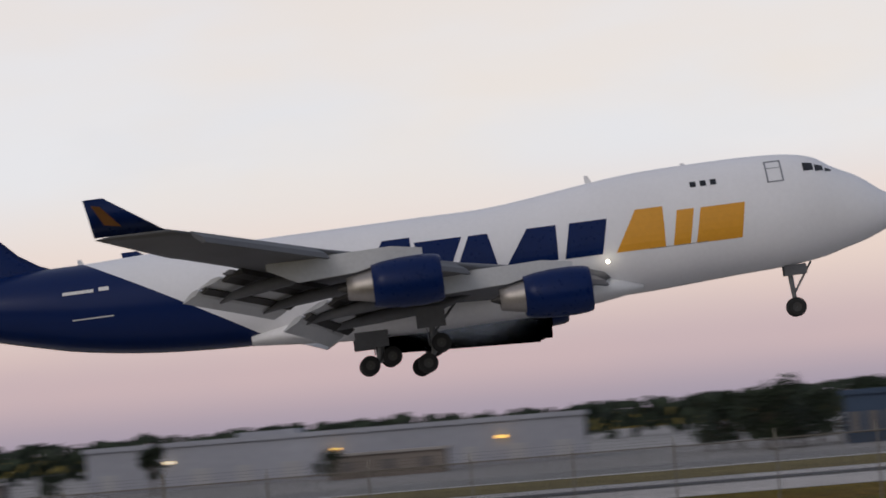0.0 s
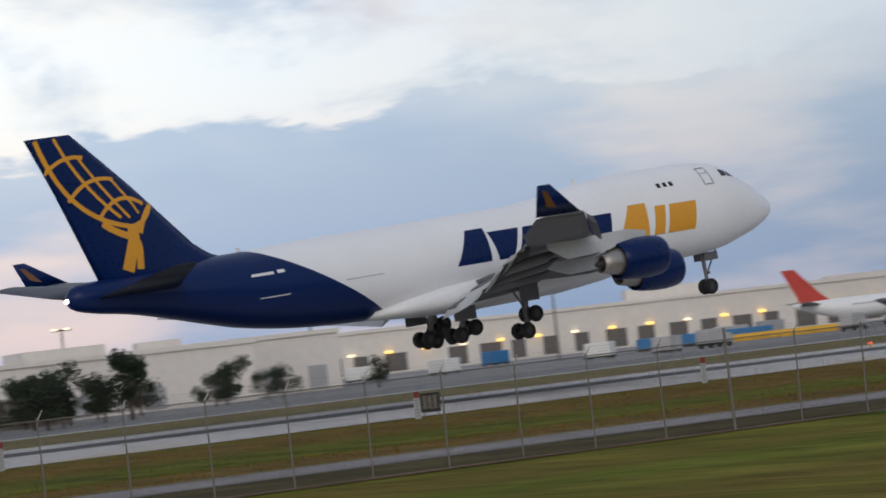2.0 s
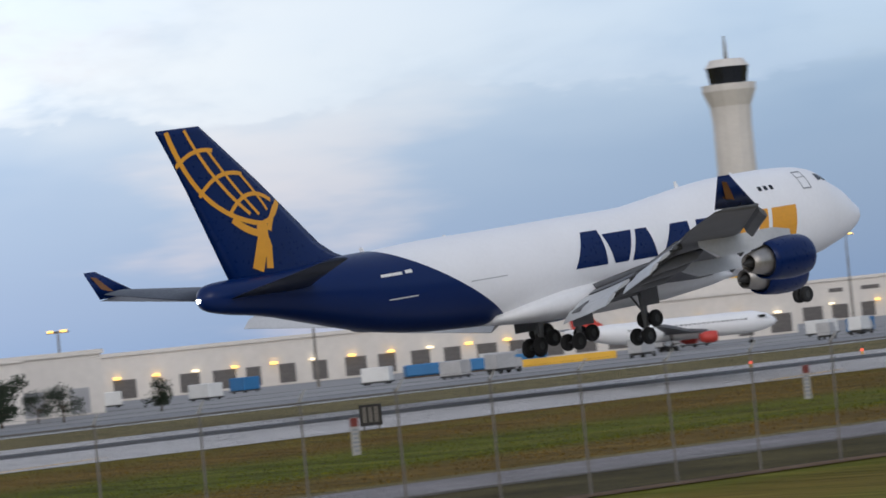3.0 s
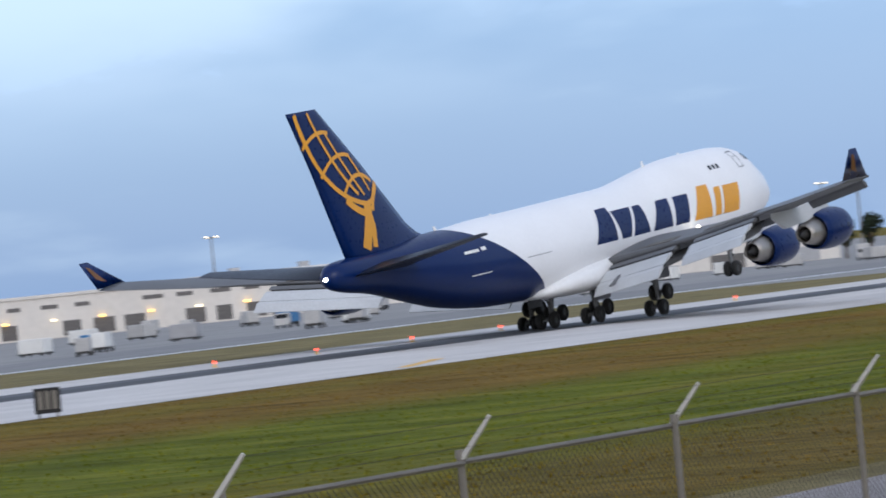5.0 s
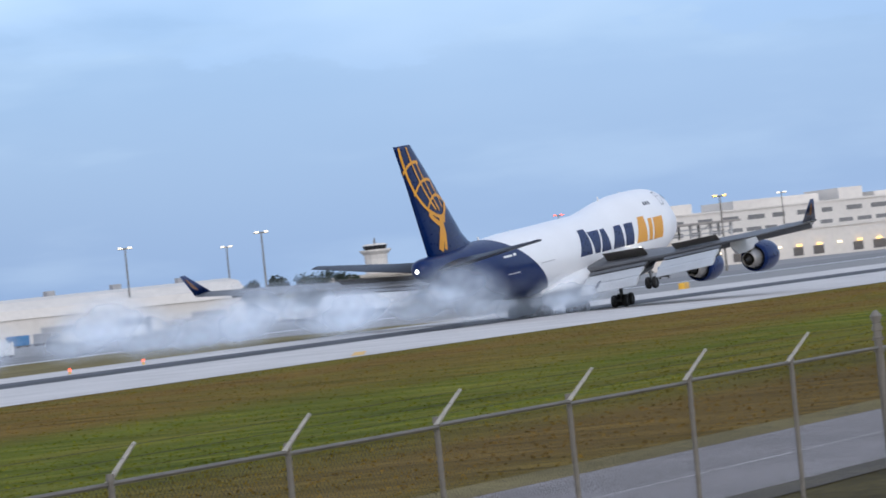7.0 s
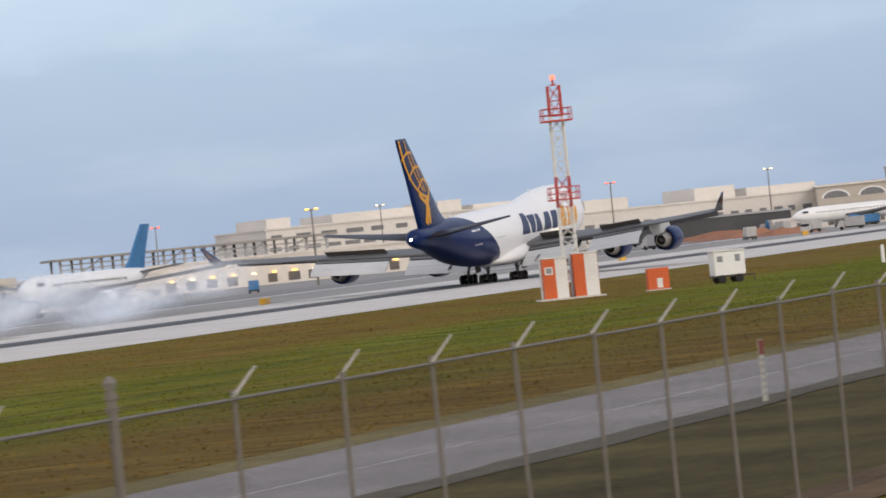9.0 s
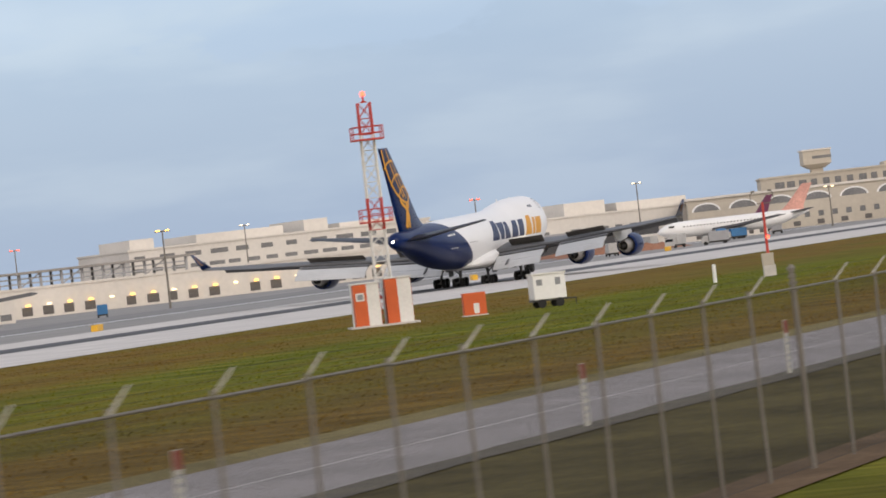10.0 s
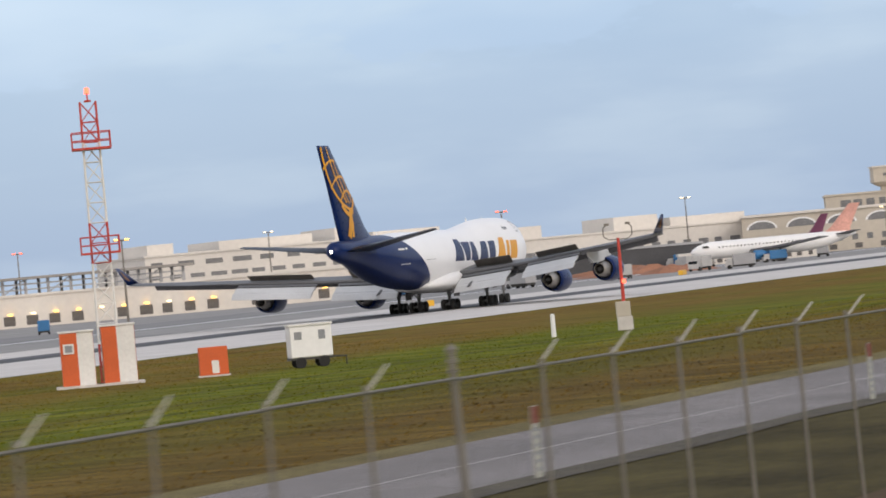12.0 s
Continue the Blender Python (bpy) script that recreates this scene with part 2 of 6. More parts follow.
def empty(name, label, category, m=None, group="", kind=""):
    ob = tagged(new(name), label, category, group, kind)
    ob.empty_display_size = 0.5
    if m:
        ob.matrix_basis = m
    return ob


def box(bm, lo, hi, mat=0, bevel=0.0):
    vs = [bm.verts.new((x, y, z)) for x in (lo[0], hi[0]) for y in (lo[1], hi[1]) for z in (lo[2], hi[2])]
    fs = [bm.faces.new([vs[i] for i in q]) for q in ((0, 1, 3, 2), (4, 6, 7, 5), (0, 4, 5, 1), (2, 3, 7, 6), (0, 2, 6, 4), (1, 5, 7, 3))]
    for f in fs:
        f.material_index = mat
    if bevel:
        es = list({e for f in fs for e in f.edges})
        bmesh.ops.bevel(bm, geom=es, offset=bevel, segments=1, affect="EDGES")
    return bm


def tube(bm, a, b, r0, r1=None, n=8, mat=0):
    a, b = Vector(a), Vector(b)
    r1 = r0 if r1 is None else r1
    q = (b - a).to_track_quat("Z", "Y")
    rings = []
    for p, r in ((a, r0), (b, r1)):
        rings.append([bm.verts.new(p + q @ Vector((r * math.cos(2 * math.pi * i / n), r * math.sin(2 * math.pi * i / n), 0))) for i in range(n)])
    for i in range(n):
        bm.faces.new((rings[0][i], rings[0][(i + 1) % n], rings[1][(i + 1) % n], rings[1][i])).material_index = mat
    for r in rings:
        bm.faces.new(r).material_index = mat
    return bm


def loft(bm, rings, mat=0, close=True, caps=True):
    vs = [[bm.verts.new(p) for p in r] for r in rings]
    n = len(vs[0])
    for a, b in zip(vs, vs[1:]):
        for i in range(n if close else n - 1):
            j = (i + 1) % n
            try:
                bm.faces.new((a[i], a[j], b[j], b[i])).material_index = mat
            except ValueError:
                pass
    if caps and close:
        for r in (vs[0], vs[-1]):
            bm.faces.new(r).material_index = mat
    return bm


def revolve(bm, axis_pts, n=20, mat=0, caps=False):
    """A body of revolution round the x axis from (x, r) pairs."""
    rings = [[(x, r * math.cos(2 * math.pi * i / n), r * math.sin(2 * math.pi * i / n)) for i in range(n)] for x, r in axis_pts]
    return loft(bm, rings, mat, True, caps)


def strip(bm, pts, mat=0):
    """Flat quad band on the ground along (x, y_near, y_far) rows at height z."""
    prev = None
    for x, y0, y1, z in pts:
        cur = (bm.verts.new((x, y0, z)), bm.verts.new((x, y1, z)))
        if prev:
            bm.faces.new((prev[0], cur[0], cur[1], prev[1])).material_index = mat
        prev = cur
    return bm


SIGN_SPOTS = tuple((x, 2.4) for x in (70.1, 86.0, 98.3, 111.7, 125.3, 139.6, 154.7, 171.6))
POLE, SIGN9, SIGN45 = (387.0, 94.2), (592.0, 122.1), (177.5, 144.2)
# ---------------------------------------------------------------- ground
def turf(name, blades=False):
    """Mown grass in green and brown swathes; blades vary tuft by tuft."""
    m = bpy.data.materials.new(name)
    m.use_nodes = True
    nt = m.node_tree
    N, L = nt.nodes.new, nt.links.new
    b = nt.nodes["Principled BSDF"]
    b.inputs["Roughness"].default_value = 0.95
    b.inputs["Specular IOR Level"].default_value = 0.05
    co = N("ShaderNodeTexCoord")

    def n(stretch, detail, rough=0.6):
        mp, t = N("ShaderNodeMapping"), N("ShaderNodeTexNoise")
        mp.inputs["Scale"].default_value = stretch
        L(co.outputs["Object"], mp.inputs[0])
        L(mp.outputs[0], t.inputs["Vector"])
        t.inputs["Scale"].default_value, t.inputs["Detail"].default_value, t.inputs["Roughness"].default_value = 1.0, detail, rough
        return t.outputs[0]

    def ramp(v, stops):
        r = N("ShaderNodeValToRGB")
        while len(r.color_ramp.elements) < len(stops):
            r.color_ramp.elements.new(0.5)
        for e, (p, c) in zip(r.color_ramp.elements, stops):
            e.position, e.color = p, (*c, 1)
        L(v, r.inputs[0])
        return r.outputs[0]

    def mix(f, a, c, kind="MIX"):
        x = N("ShaderNodeMix")
        x.data_type, x.blend_type = "RGBA", kind
        for s, v in ((x.inputs[0], f), (x.inputs[6], a), (x.inputs[7], c)):
            if isinstance(v, (int, float)):
                s.default_value = v
            else:
                L(v, s)
        return x.outputs[2]

    green = ramp(n((0.22, 0.09, 1), 8, 0.68), [(0.32, (0.068, 0.095, 0.009)), (0.5, (0.140, 0.170, 0.017)), (0.68, (0.25, 0.258, 0.04))])
    brown = ramp(n((0.25, 0.10, 1), 8, 0.68), [(0.32, (0.125, 0.083, 0.018)), (0.68, (0.28, 0.188, 0.05))])
    sep, lean, total = N("ShaderNodeSeparateXYZ"), N("ShaderNodeMapRange"), N("ShaderNodeMath")
    L(co.outputs["Object"], sep.inputs[0])
    L(sep.outputs["Y"], lean.inputs[0])
    lean.inputs[1].default_value, lean.inputs[2].default_value = 34, 150
    zones = ramp(lean.outputs[0], [(0.08, (0.46, 0.46, 0.46)), (0.17, (0.62, 0.62, 0.62)), (0.24, (0.56, 0.56, 0.56)), (0.34, (0.42, 0.42, 0.42)), (0.58, (0.37, 0.37, 0.37)), (0.70, (0.60, 0.60, 0.60)), (0.86, (0.62, 0.62, 0.62)), (0.96, (0.54, 0.54, 0.54))])
    L(n((0.012, 0.07, 1), 3, 0.5), total.inputs[0])
    total.operation = "MULTIPLY_ADD"
    total.inputs[1].default_value = 0.6
    L(zones, total.inputs[2])
    swath = ramp(total.outputs[0], [(0.66, (0.06, 0.06, 0.06)), (0.94, (1, 1, 1))])
    col = mix(swath, green, brown)
    tuft = ramp(n((1.9, 0.15, 1), 6, 0.72), [(0.34, (0.45, 0.44, 0.40)), (0.5, (0.82, 0.80, 0.77)), (0.68, (1.14, 1.10, 1.04))])
    col = mix(1.0, col, tuft, "MULTIPLY")
    if blades:
        geo = N("ShaderNodeNewGeometry")
        col = mix(1.0, col, ramp(geo.outputs["Random Per Island"], [(0.0, (1.1, 1.06, 1.0)), (0.6, (1.3, 1.25, 1.15)), (1.0, (1.65, 1.55, 1.35))]), "MULTIPLY")
    L(col, b.inputs["Base Color"])
    bp = N("ShaderNodeBump")
    bp.inputs["Strength"].default_value, bp.inputs["Distance"].default_value = 0.8, 0.12
    L(n((3, 5, 1), 6, 0.7), bp.inputs["Height"])
    L(bp.outputs[0], b.inputs["Normal"])
    return m


TURF, BLADES = turf("airfield_turf"), turf("grass_blades", True)


def fence_y(x):
    return 31.2 - 0.022 * x


def band(name, y0, y1, z, mat, label, x0=-700, x1=1700, step=60, bend=None):
    bm = bmesh.new()
    rows, x = [], x0
    while x <= x1:
        d = bend(x) if bend else 0
        rows.append((x, y0 + d, y1 + d, z))
        x += step
    strip(bm, rows)
    bm2 = part(name, bm, mat)
    tagged(bm2, label, "ground", kind="structure")
    return bm2


bm = bmesh.new()
grid = []
for y in (-4500, -400, 0, 20, 40, 54, 58, 62, 68, 74, 82, 88, 92, 96, 140, 400, 4500):
    u = min(1, max(0, (96 - y) / 40))
    grid.append([bm.verts.new((x, y, 0.93 * u * u * (3 - 2 * u))) for x in (-4500, -1000, -300, 0, 300, 700, 1500, 4500)])
for r0, r1 in zip(grid, grid[1:]):
    for k in range(len(r0) - 1):
        bm.faces.new((r0[k], r0[k + 1], r1[k + 1], r1[k]))
tagged(part("ground", bm, TURF), "patchy green and brown mown airfield grass", "ground", kind="structure")

band("runway_shoulder", 144.8, 175.5, 0.02, CONCRETE, "pale concrete runway edge with worn tone")
band("runway", 175.5, 188.0, 0.024, ASPHALT, "dark rubber-stained runway pavement")
band("runway_far_edge", 188.0, 208.0, 0.02, CONCRETE, "pale concrete far runway edge")
band("dry_verge", 202.0, 245.0, 0.026, DRY, "dry tan grass strip beyond the runway", -700, 440)
band("taxiway_link", 208.0, 245.0, 0.012, APRON, "worn grey pavement joining runway and taxiway", 440, 1700)
band("taxiway", 245.0, 285.0, 0.02, ROADM, "grey taxiway pavement parallel to the runway")
band("taxiway_edge_line", 246.0, 248.2, 0.03, WHITE, "pale edge line along the taxiway")
band("apron", 285.0, 900.0, 0.016, APRON, "grey concrete airport apron")
band("perimeter_road", 11.5, 19.4, 0.96, PERIM, "worn grey perimeter road behind the fence", -60, 420, 20, fence_y)
band("road_edge_line", 15.3, 15.38, 0.968, CONCRETE, "thin faded road line", -60, 420, 20, fence_y)
band("fence_soil", -0.9, 1.0, 0.96, DIRT, "bare brown soil along the fence foot", -60, 420, 20, fence_y)
bm = bmesh.new()
rows = [[bm.verts.new((x, fence_y(x) + d, 0.95 + 0.02 * noise.noise((x * 0.2, d, 0.0)))) for d in (1.0, 1.6, 3.0, 6.0, 9.0, 11.5)] for x in range(-60, 440, 20)]
for a, b in zip(rows, rows[1:]):
    for k in range(5):
        bm.faces.new((a[k], b[k], b[k + 1], a[k + 1]))
WEEDS = material("weedy_verge", (0.115, 0.082, 0.036), 0.95, 0, 0.5, 0.6, 0.7, 0, (0.14, 0.118, 0.045))
WEEDS.node_tree.nodes["Principled BSDF"].inputs["Specular IOR Level"].default_value = 0.05
tagged(part("weedy_verge", bm, WEEDS), "dull brown weedy grass behind the fence", "ground", kind="structure")
GRAVEL = material("road_edge_gravel", (0.20, 0.175, 0.145), 0.95, 0, 0.45, 2.2, 0.6, 0, (0.12, 0.10, 0.065))
bm = bmesh.new()
strip(bm, [(x, fence_y(x) + 10.3 + 0.45 * noise.noise((x * 0.11, 3.0, 0.0)), fence_y(x) + 11.6 + 0.3 * noise.noise((x * 0.23, 8.0, 0.0)), 0.974) for x in range(-60, 420, 2)])
tagged(part("gravel_shoulder", bm, GRAVEL), "ragged grey-brown gravel edge of the perimeter road", "ground", kind="structure")
band("dry_road_verge", 19.4, 21.6, 0.945, DRY, "dry brown grass along the perimeter road", -60, 420, 20, fence_y)
band("near_lawn", -40.0, -0.9, 0.955, GRASS_NEAR, "bright green lawn before the fence", 104, 440, 20, fence_y)

# grass tufts standing proud of the mown sheet
def tufts(name, count, seed, spot, tall, mat, label):
    r = np.random.default_rng(seed)
    x, y, z = spot(r, count)
    clump = 0.55 + 0.9 * r.random(count) ** 2.2
    h, w = tall * clump, 0.03 + 0.06 * r.random(count)
    verts = np.empty((count, 2, 4, 3))
    for k in range(2):
        a = r.random(count) * math.pi
        dx, dy = np.cos(a) * w, np.sin(a) * w
        lx, ly = r.normal(0, 0.35, count) * h, r.normal(0, 0.35, count) * h
        for j, (sgn, up) in enumerate(((-1, 0), (1, 0), (0.45, 1), (-0.45, 1))):
            verts[:, k, j, 0] = x + sgn * dx + up * lx
            verts[:, k, j, 1] = y + sgn * dy + up * ly
            verts[:, k, j, 2] = z - 0.02 + up * h
    me = bpy.data.meshes.new(name)
    me.from_pydata(verts.reshape(-1, 3).tolist(), [], np.arange(count * 8).reshape(-1, 4).tolist())
    me.materials.append(mat)
    tagged(new(name, me), label, "grass", kind="stuff")


def field_spot(r, n):
    x = 30 + 400 * r.random(n) ** 1.15
    y0 = fence_y(x) + 21.8
    y = y0 + (143.5 - y0) * r.random(n)
    u = np.clip((96 - y) / 40, 0, 1)
    return x, y, 0.93 * u * u * (3 - 2 * u)


def lawn_spot(r, n):
    x = 106 + 130 * r.random(n)
    return x, fence_y(x) - 0.4 - 7 * r.random(n), np.full(n, 0.955)


tufts("grass_tufts", 80000, 3, field_spot, 0.06, BLADES, "short green and tan grass tufts on the airfield")
tufts("lawn_tufts", 9000, 5, lawn_spot, 0.07, GRASS_NEAR, "bright green grass tufts before the fence")

# faint dark rubber tracks and yellow taxi lead line
band("rubber_streak", 176.6, 182.6, 0.032, material("tyre_rubber_film", (0.045, 0.045, 0.05), 0.8, 0, 0.3, 0.3), "black tyre rubber streak on the runway", -200, 1200)
for k, x in enumerate((150, 215, 290)):
    bm = bmesh.new()
    strip(bm, [(x, 146, 147.0, 0.034), (x + 14, 152, 153.0, 0.034)])
    tagged(part("lead_line", bm, YELLOW), "faded yellow taxi lead line on concrete", "marking", "taxi lead lines", "structure")

# ---------------------------------------------------------------- the freighter
NOSE = 33.4
STRETCH = ((2.75, 2.75), (52.0, 56.0), (60.6, 63.5), (67.5, 70.1), (69.0, 71.8))


def fwd(s):
    """Place along the airplane's axis of a drawing station s."""
    for (a, p), (c, q) in zip(STRETCH, STRETCH[1:]):
        if s <= c or c == STRETCH[-1][0]:
            return NOSE - (p + (s - a) * (q - p) / (c - a))


ST = [(2.75, 5.6, 6.35, 0.42), (3.1, 5.25, 6.85, 0.85), (3.8, 4.8, 7.35, 1.25), (5.0, 4.3, 8.35, 1.8), (6.5, 3.87, 9.2, 2.3), (7.4, 3.6, 9.85, 2.52), (8.4, 3.43, 10.2, 2.74), (10, 3.25, 10.42, 3.0), (13, 3.1, 10.5, 3.2), (18, 2.8, 10.4, 3.25), (21, 2.75, 10.1, 3.25), (24, 2.7, 9.7, 3.25), (27, 2.65, 9.38, 3.25), (31, 2.6, 9.35, 3.25), (40, 2.6, 9.3, 3.25), (46, 2.9, 9.3, 3.22), (50, 3.4, 9.15, 3.1), (54, 4.2, 9.1, 2.8), (58, 5.1, 8.88, 2.25), (62, 5.95, 8.72, 1.55), (65, 6.4, 8.72, 1.25), (66.5, 6.72, 8.62, 0.98), (67.1, 6.95, 8.42, 0.72), (67.5, 7.35, 7.95, 0.28)]
SX = [r[0] for r in ST]


def smooth_at(s, k):
    """Catmull-Rom through the fuselage stations."""
    s = min(max(s, SX[0]), SX[-1])
    i = max(0, min(len(SX) - 2, next((j for j in range(len(SX) - 1) if SX[j + 1] >= s), len(SX) - 2)))
    x0, x1 = SX[i], SX[i + 1]
    y0, y1 = ST[i][k], ST[i + 1][k]
    m0 = (y1 - ST[i - 1][k]) / (x1 - SX[i - 1]) if i > 0 else (y1 - y0) / (x1 - x0)
    m1 = (ST[i + 2][k] - y0) / (SX[i + 2] - x0) if i + 2 < len(SX) else (y1 - y0) / (x1 - x0)
    h, u = x1 - x0, (s - x0) / (x1 - x0)
    return (2 * u**3 - 3 * u**2 + 1) * y0 + (u**3 - 2 * u**2 + u) * h * m0 + (-2 * u**3 + 3 * u**2) * y1 + (u**3 - u**2) * h * m1


def section(s):
    b, t, w = smooth_at(s, 1), smooth_at(s, 2), smooth_at(s, 3)
    zc = b + min(3.25, (t - b) * 0.5)
    return b, t, w, zc


def skin_y(s, z):
    """Half width of the fuselage at station s and height z."""
    b, t, w, zc = section(s)
    a = (t - zc) if z > zc else (zc - b)
    u = min(0.999, abs(z - zc) / a)
    return w * (1 - u ** 2.0) ** 0.5


def fuselage_mesh():
    bm = bmesh.new()
    rings, n, s = [], 44, SX[0]
    stations = [2.75, 2.9, 3.1, 3.4] + [3.8 + 0.4 * i for i in range(25)] + [14 + 1.0 * i for i in range(52)] + [66, 66.6, 67.1, 67.35, 67.5]
    for s in stations:
        b, t, w, zc = section(s)
        ring = []
        for i in range(n):
            a = 2 * math.pi * i / n
            c, q = math.cos(a), math.sin(a)
            z = zc + (t - zc) * q if q > 0 else zc + (zc - b) * q
            y = math.copysign(w * abs(c) ** (1.0 if q <= 0 else 1.0), c)
            ring.append((fwd(s), y, z))
        rings.append(ring)
    loft(bm, rings)
    return bm


def decal(bm, corners, side, lift=0.02, nu=8, nv=6, mat=0):
    """A four-cornered painted patch (s, z) laid on the fuselage side."""
    (a, b, c, d) = corners
    grid = []
    for j in range(nv + 1):
        v, row = j / nv, []
        for i in range(nu + 1):
            u = i / nu
            s = (1 - v) * ((1 - u) * a[0] + u * b[0]) + v * ((1 - u) * d[0] + u * c[0])
            z = (1 - v) * ((1 - u) * a[1] + u * b[1]) + v * ((1 - u) * d[1] + u * c[1])
            row.append(bm.verts.new((fwd(s), side * (skin_y(s, z) + lift), z)))
        grid.append(row)
    for r0, r1 in zip(grid, grid[1:]):
        for i in range(nu):
            bm.faces.new((r0[i], r0[i + 1], r1[i + 1], r1[i])).material_index = mat


def airfoil(le_s, chord, y, z, thick, n=9, cut=1.0):
    """Closed ring of a wing section; cut < 1 ends it blunt ahead of the trailing edge."""
    up, lo = [], []
    for i in range(n + 1):
        u = cut * (1 - math.cos(math.pi * i / n / 1.0)) / 2
        t = 5 * thick * chord * (0.2969 * math.sqrt(u) - 0.126 * u - 0.3516 * u**2 + 0.2843 * u**3 - 0.1015 * u**4)
        camber = 0.02 * chord * (1 - (2 * u - 0.9) ** 2)
        x = fwd(le_s + u * chord)
        up.append((x, y, z + t + camber))
        lo.append((x, y, z - t * 0.9 + camber))
    return up + lo[-2 if cut == 1.0 else -1:0:-1]


WINGST = [(3.0, 20.4, 15.0, 3.85, 0.125), (7.5, 24.4, 11.9, 4.35, 0.115), (12.0, 28.5, 9.3, 4.85, 0.105), (21.0, 36.4, 6.6, 6.05, 0.10), (31.3, 44.9, 4.0, 7.55, 0.09)]


def wing_at(y):
    for a, b in zip(WINGST, WINGST[1:]):
        if y <= b[0] + 1e-6:
            u = (y - a[0]) / (b[0] - a[0])
            return [a[k] + u * (b[k] - a[k]) for k in range(1, 5)]
    return list(WINGST[-1][1:])


BRONZE = material("faded_bronze_paint", (0.16, 0.065, 0.014), 0.5, 0, 0.2, 1.0)


def build_wing(plane, side):
    hinge = Vector((fwd(27.0), side * 3.0, 4.0))

    def local(bm):
        for v in bm.verts:
            v.co -= hinge
        return bm
    bm = bmesh.new()
    rings = []
    for y in (2.6, 3.0, 5, 7.5, 9.5, 12, 14, 17, 21, 25, 28, 30.5, 31.3):
        le, c, z, th = wing_at(max(y, 3.0))
        rings.append(airfoil(le, c, side * y, z, th, 10, 0.86 if y < 21.5 else 1.0))
    n0 = len(rings[0])
    rings = [r if len(r) == n0 else r[:len(r)] for r in rings]
    # sections of both kinds share the point count
    m = min(len(r) for r in rings)
    rings = [r[:m] for r in rings]
    loft(bm, rings)
    wing = part("wing", local(bm), WING, plane, "swept grey wing", True)
    wing.matrix_basis = Matrix.Translation(hinge)
    # winglet
    bm = bmesh.new()
    base = airfoil(45.2, 3.7, side * 31.3, 7.6, 0.05, 8)
    tip = [(fwd(48.2) + (p[0] - fwd(45.2)) * 0.28, side * 32.4 + (p[2] - 7.6) * 0.2, 9.75) for p in base]
    base = [(p[0], side * 31.3 + (p[2] - 7.6) * 0.8, 7.66 + (p[2] - 7.6) * 0.3) for p in base]
    loft(bm, [base, tip])
    part("winglet", local(bm), NAVYM, wing, "dark navy winglet with a gold patch", True)
    for off in (-1, 1):
        bm = bmesh.new()
        q = [(47.4, 31.62, 8.1), (48.3, 31.75, 8.3), (48.85, 32.22, 9.4), (48.4, 32.18, 9.3)]
        bm.faces.new([bm.verts.new((fwd(s), side * y + off * 0.10, z)) for s, y, z in q])
        part("winglet_patch", local(bm), BRONZE, wing)
    # leading edge flap, drooped
    for y0, y1 in ((4.2, 10.2), (13.4, 19.2), (22.4, 30.2)):
        bm = bmesh.new()
        rr = []
        for y in (y0, (y0 + y1) / 2, y1):
            le, c, z, th = wing_at(y)
            rr.append([(fwd(le) + 0.15 + dx, side * y, z + dz) for dx, dz in ((-0.1, 0.12), (0.55, -0.28), (0.75, -0.62), (0.55, -0.66), (0.05, -0.25))])
        loft(bm, rr)
        part("leading_edge_flap", local(bm), WING, wing)
    # triple-slotted flaps, well down
    for y0, y1 in ((3.6, 10.6), (12.9, 20.6)):
        for k, (cut, drop, length, ang, name) in enumerate(((0.83, 0.08, 0.75, 12, "fore_flap"), (0.90, 0.42, 1.6, 24, "mid_flap"), (1.02, 1.14, 1.35, 37, "aft_flap"))):
            bm = bmesh.new()
            rr = []
            for y in (y0, (y0 + y1) / 2, y1):
                le, c, z, th = wing_at(y)
                kk = 1.0 if y0 < 5 else 0.82
                s0, z0 = le + c * 0.85 + (0.28, 1.22, 2.76)[k] * kk, z - 0.12 - drop * kk
                ca, sa, ln = math.cos(radians(ang)), math.sin(radians(ang)), length * kk
                ring = [(0, 0.08), (0.3 * ln, 0.16), (ln, 0.03), (ln, -0.02), (0.3 * ln, -0.14), (0, -0.08)]
                rr.append([(fwd(s0 + u * ca + w * sa), side * y, z0 - u * sa + w * ca) for u, w in ring])
            loft(bm, rr)
            part(name, local(bm), WING if k == 0 else FLAP, wing)
        # solid dark fillers in the flap gaps; the shade there is put into colour
        for name, q in (("flap_gap_shade", ((-0.15, 0.26), (0.35, -0.02), (0.95, -0.16), (1.35, -0.54), (1.2, -0.66), (0.7, -0.33), (-0.15, -0.22))), ("flap_gap_shade", ((2.4, -0.86), (2.8, -1.18), (2.7, -1.32), (2.25, -1.0)))):
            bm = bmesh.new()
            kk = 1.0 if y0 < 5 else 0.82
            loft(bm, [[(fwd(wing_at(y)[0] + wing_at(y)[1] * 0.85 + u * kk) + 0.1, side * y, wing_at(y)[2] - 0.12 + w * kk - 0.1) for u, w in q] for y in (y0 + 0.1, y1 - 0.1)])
            part(name, local(bm), DARKM, wing, "dark filler for the shade between flap panels")
    for y in (5.6, 9.4, 14.6, 18.9):
        le, c, z, th = wing_at(y)
        bm = bmesh.new()
        p = [(le + c * 0.45, z - 0.35, 0.05), (le + c * 0.6, z - 0.75, 0.3), (le + c * 0.85, z - 0.95, 0.34), (le + c * 1.05, z - 1.25, 0.22), (le + c * 1.16, z - 1.6, 0.06)]
        loft(bm, [[(fwd(s), side * y + r * math.cos(a), zz + 1.2 * r * math.sin(a)) for a in (i * math.pi / 4 for i in range(8))] for s, zz, r in p])
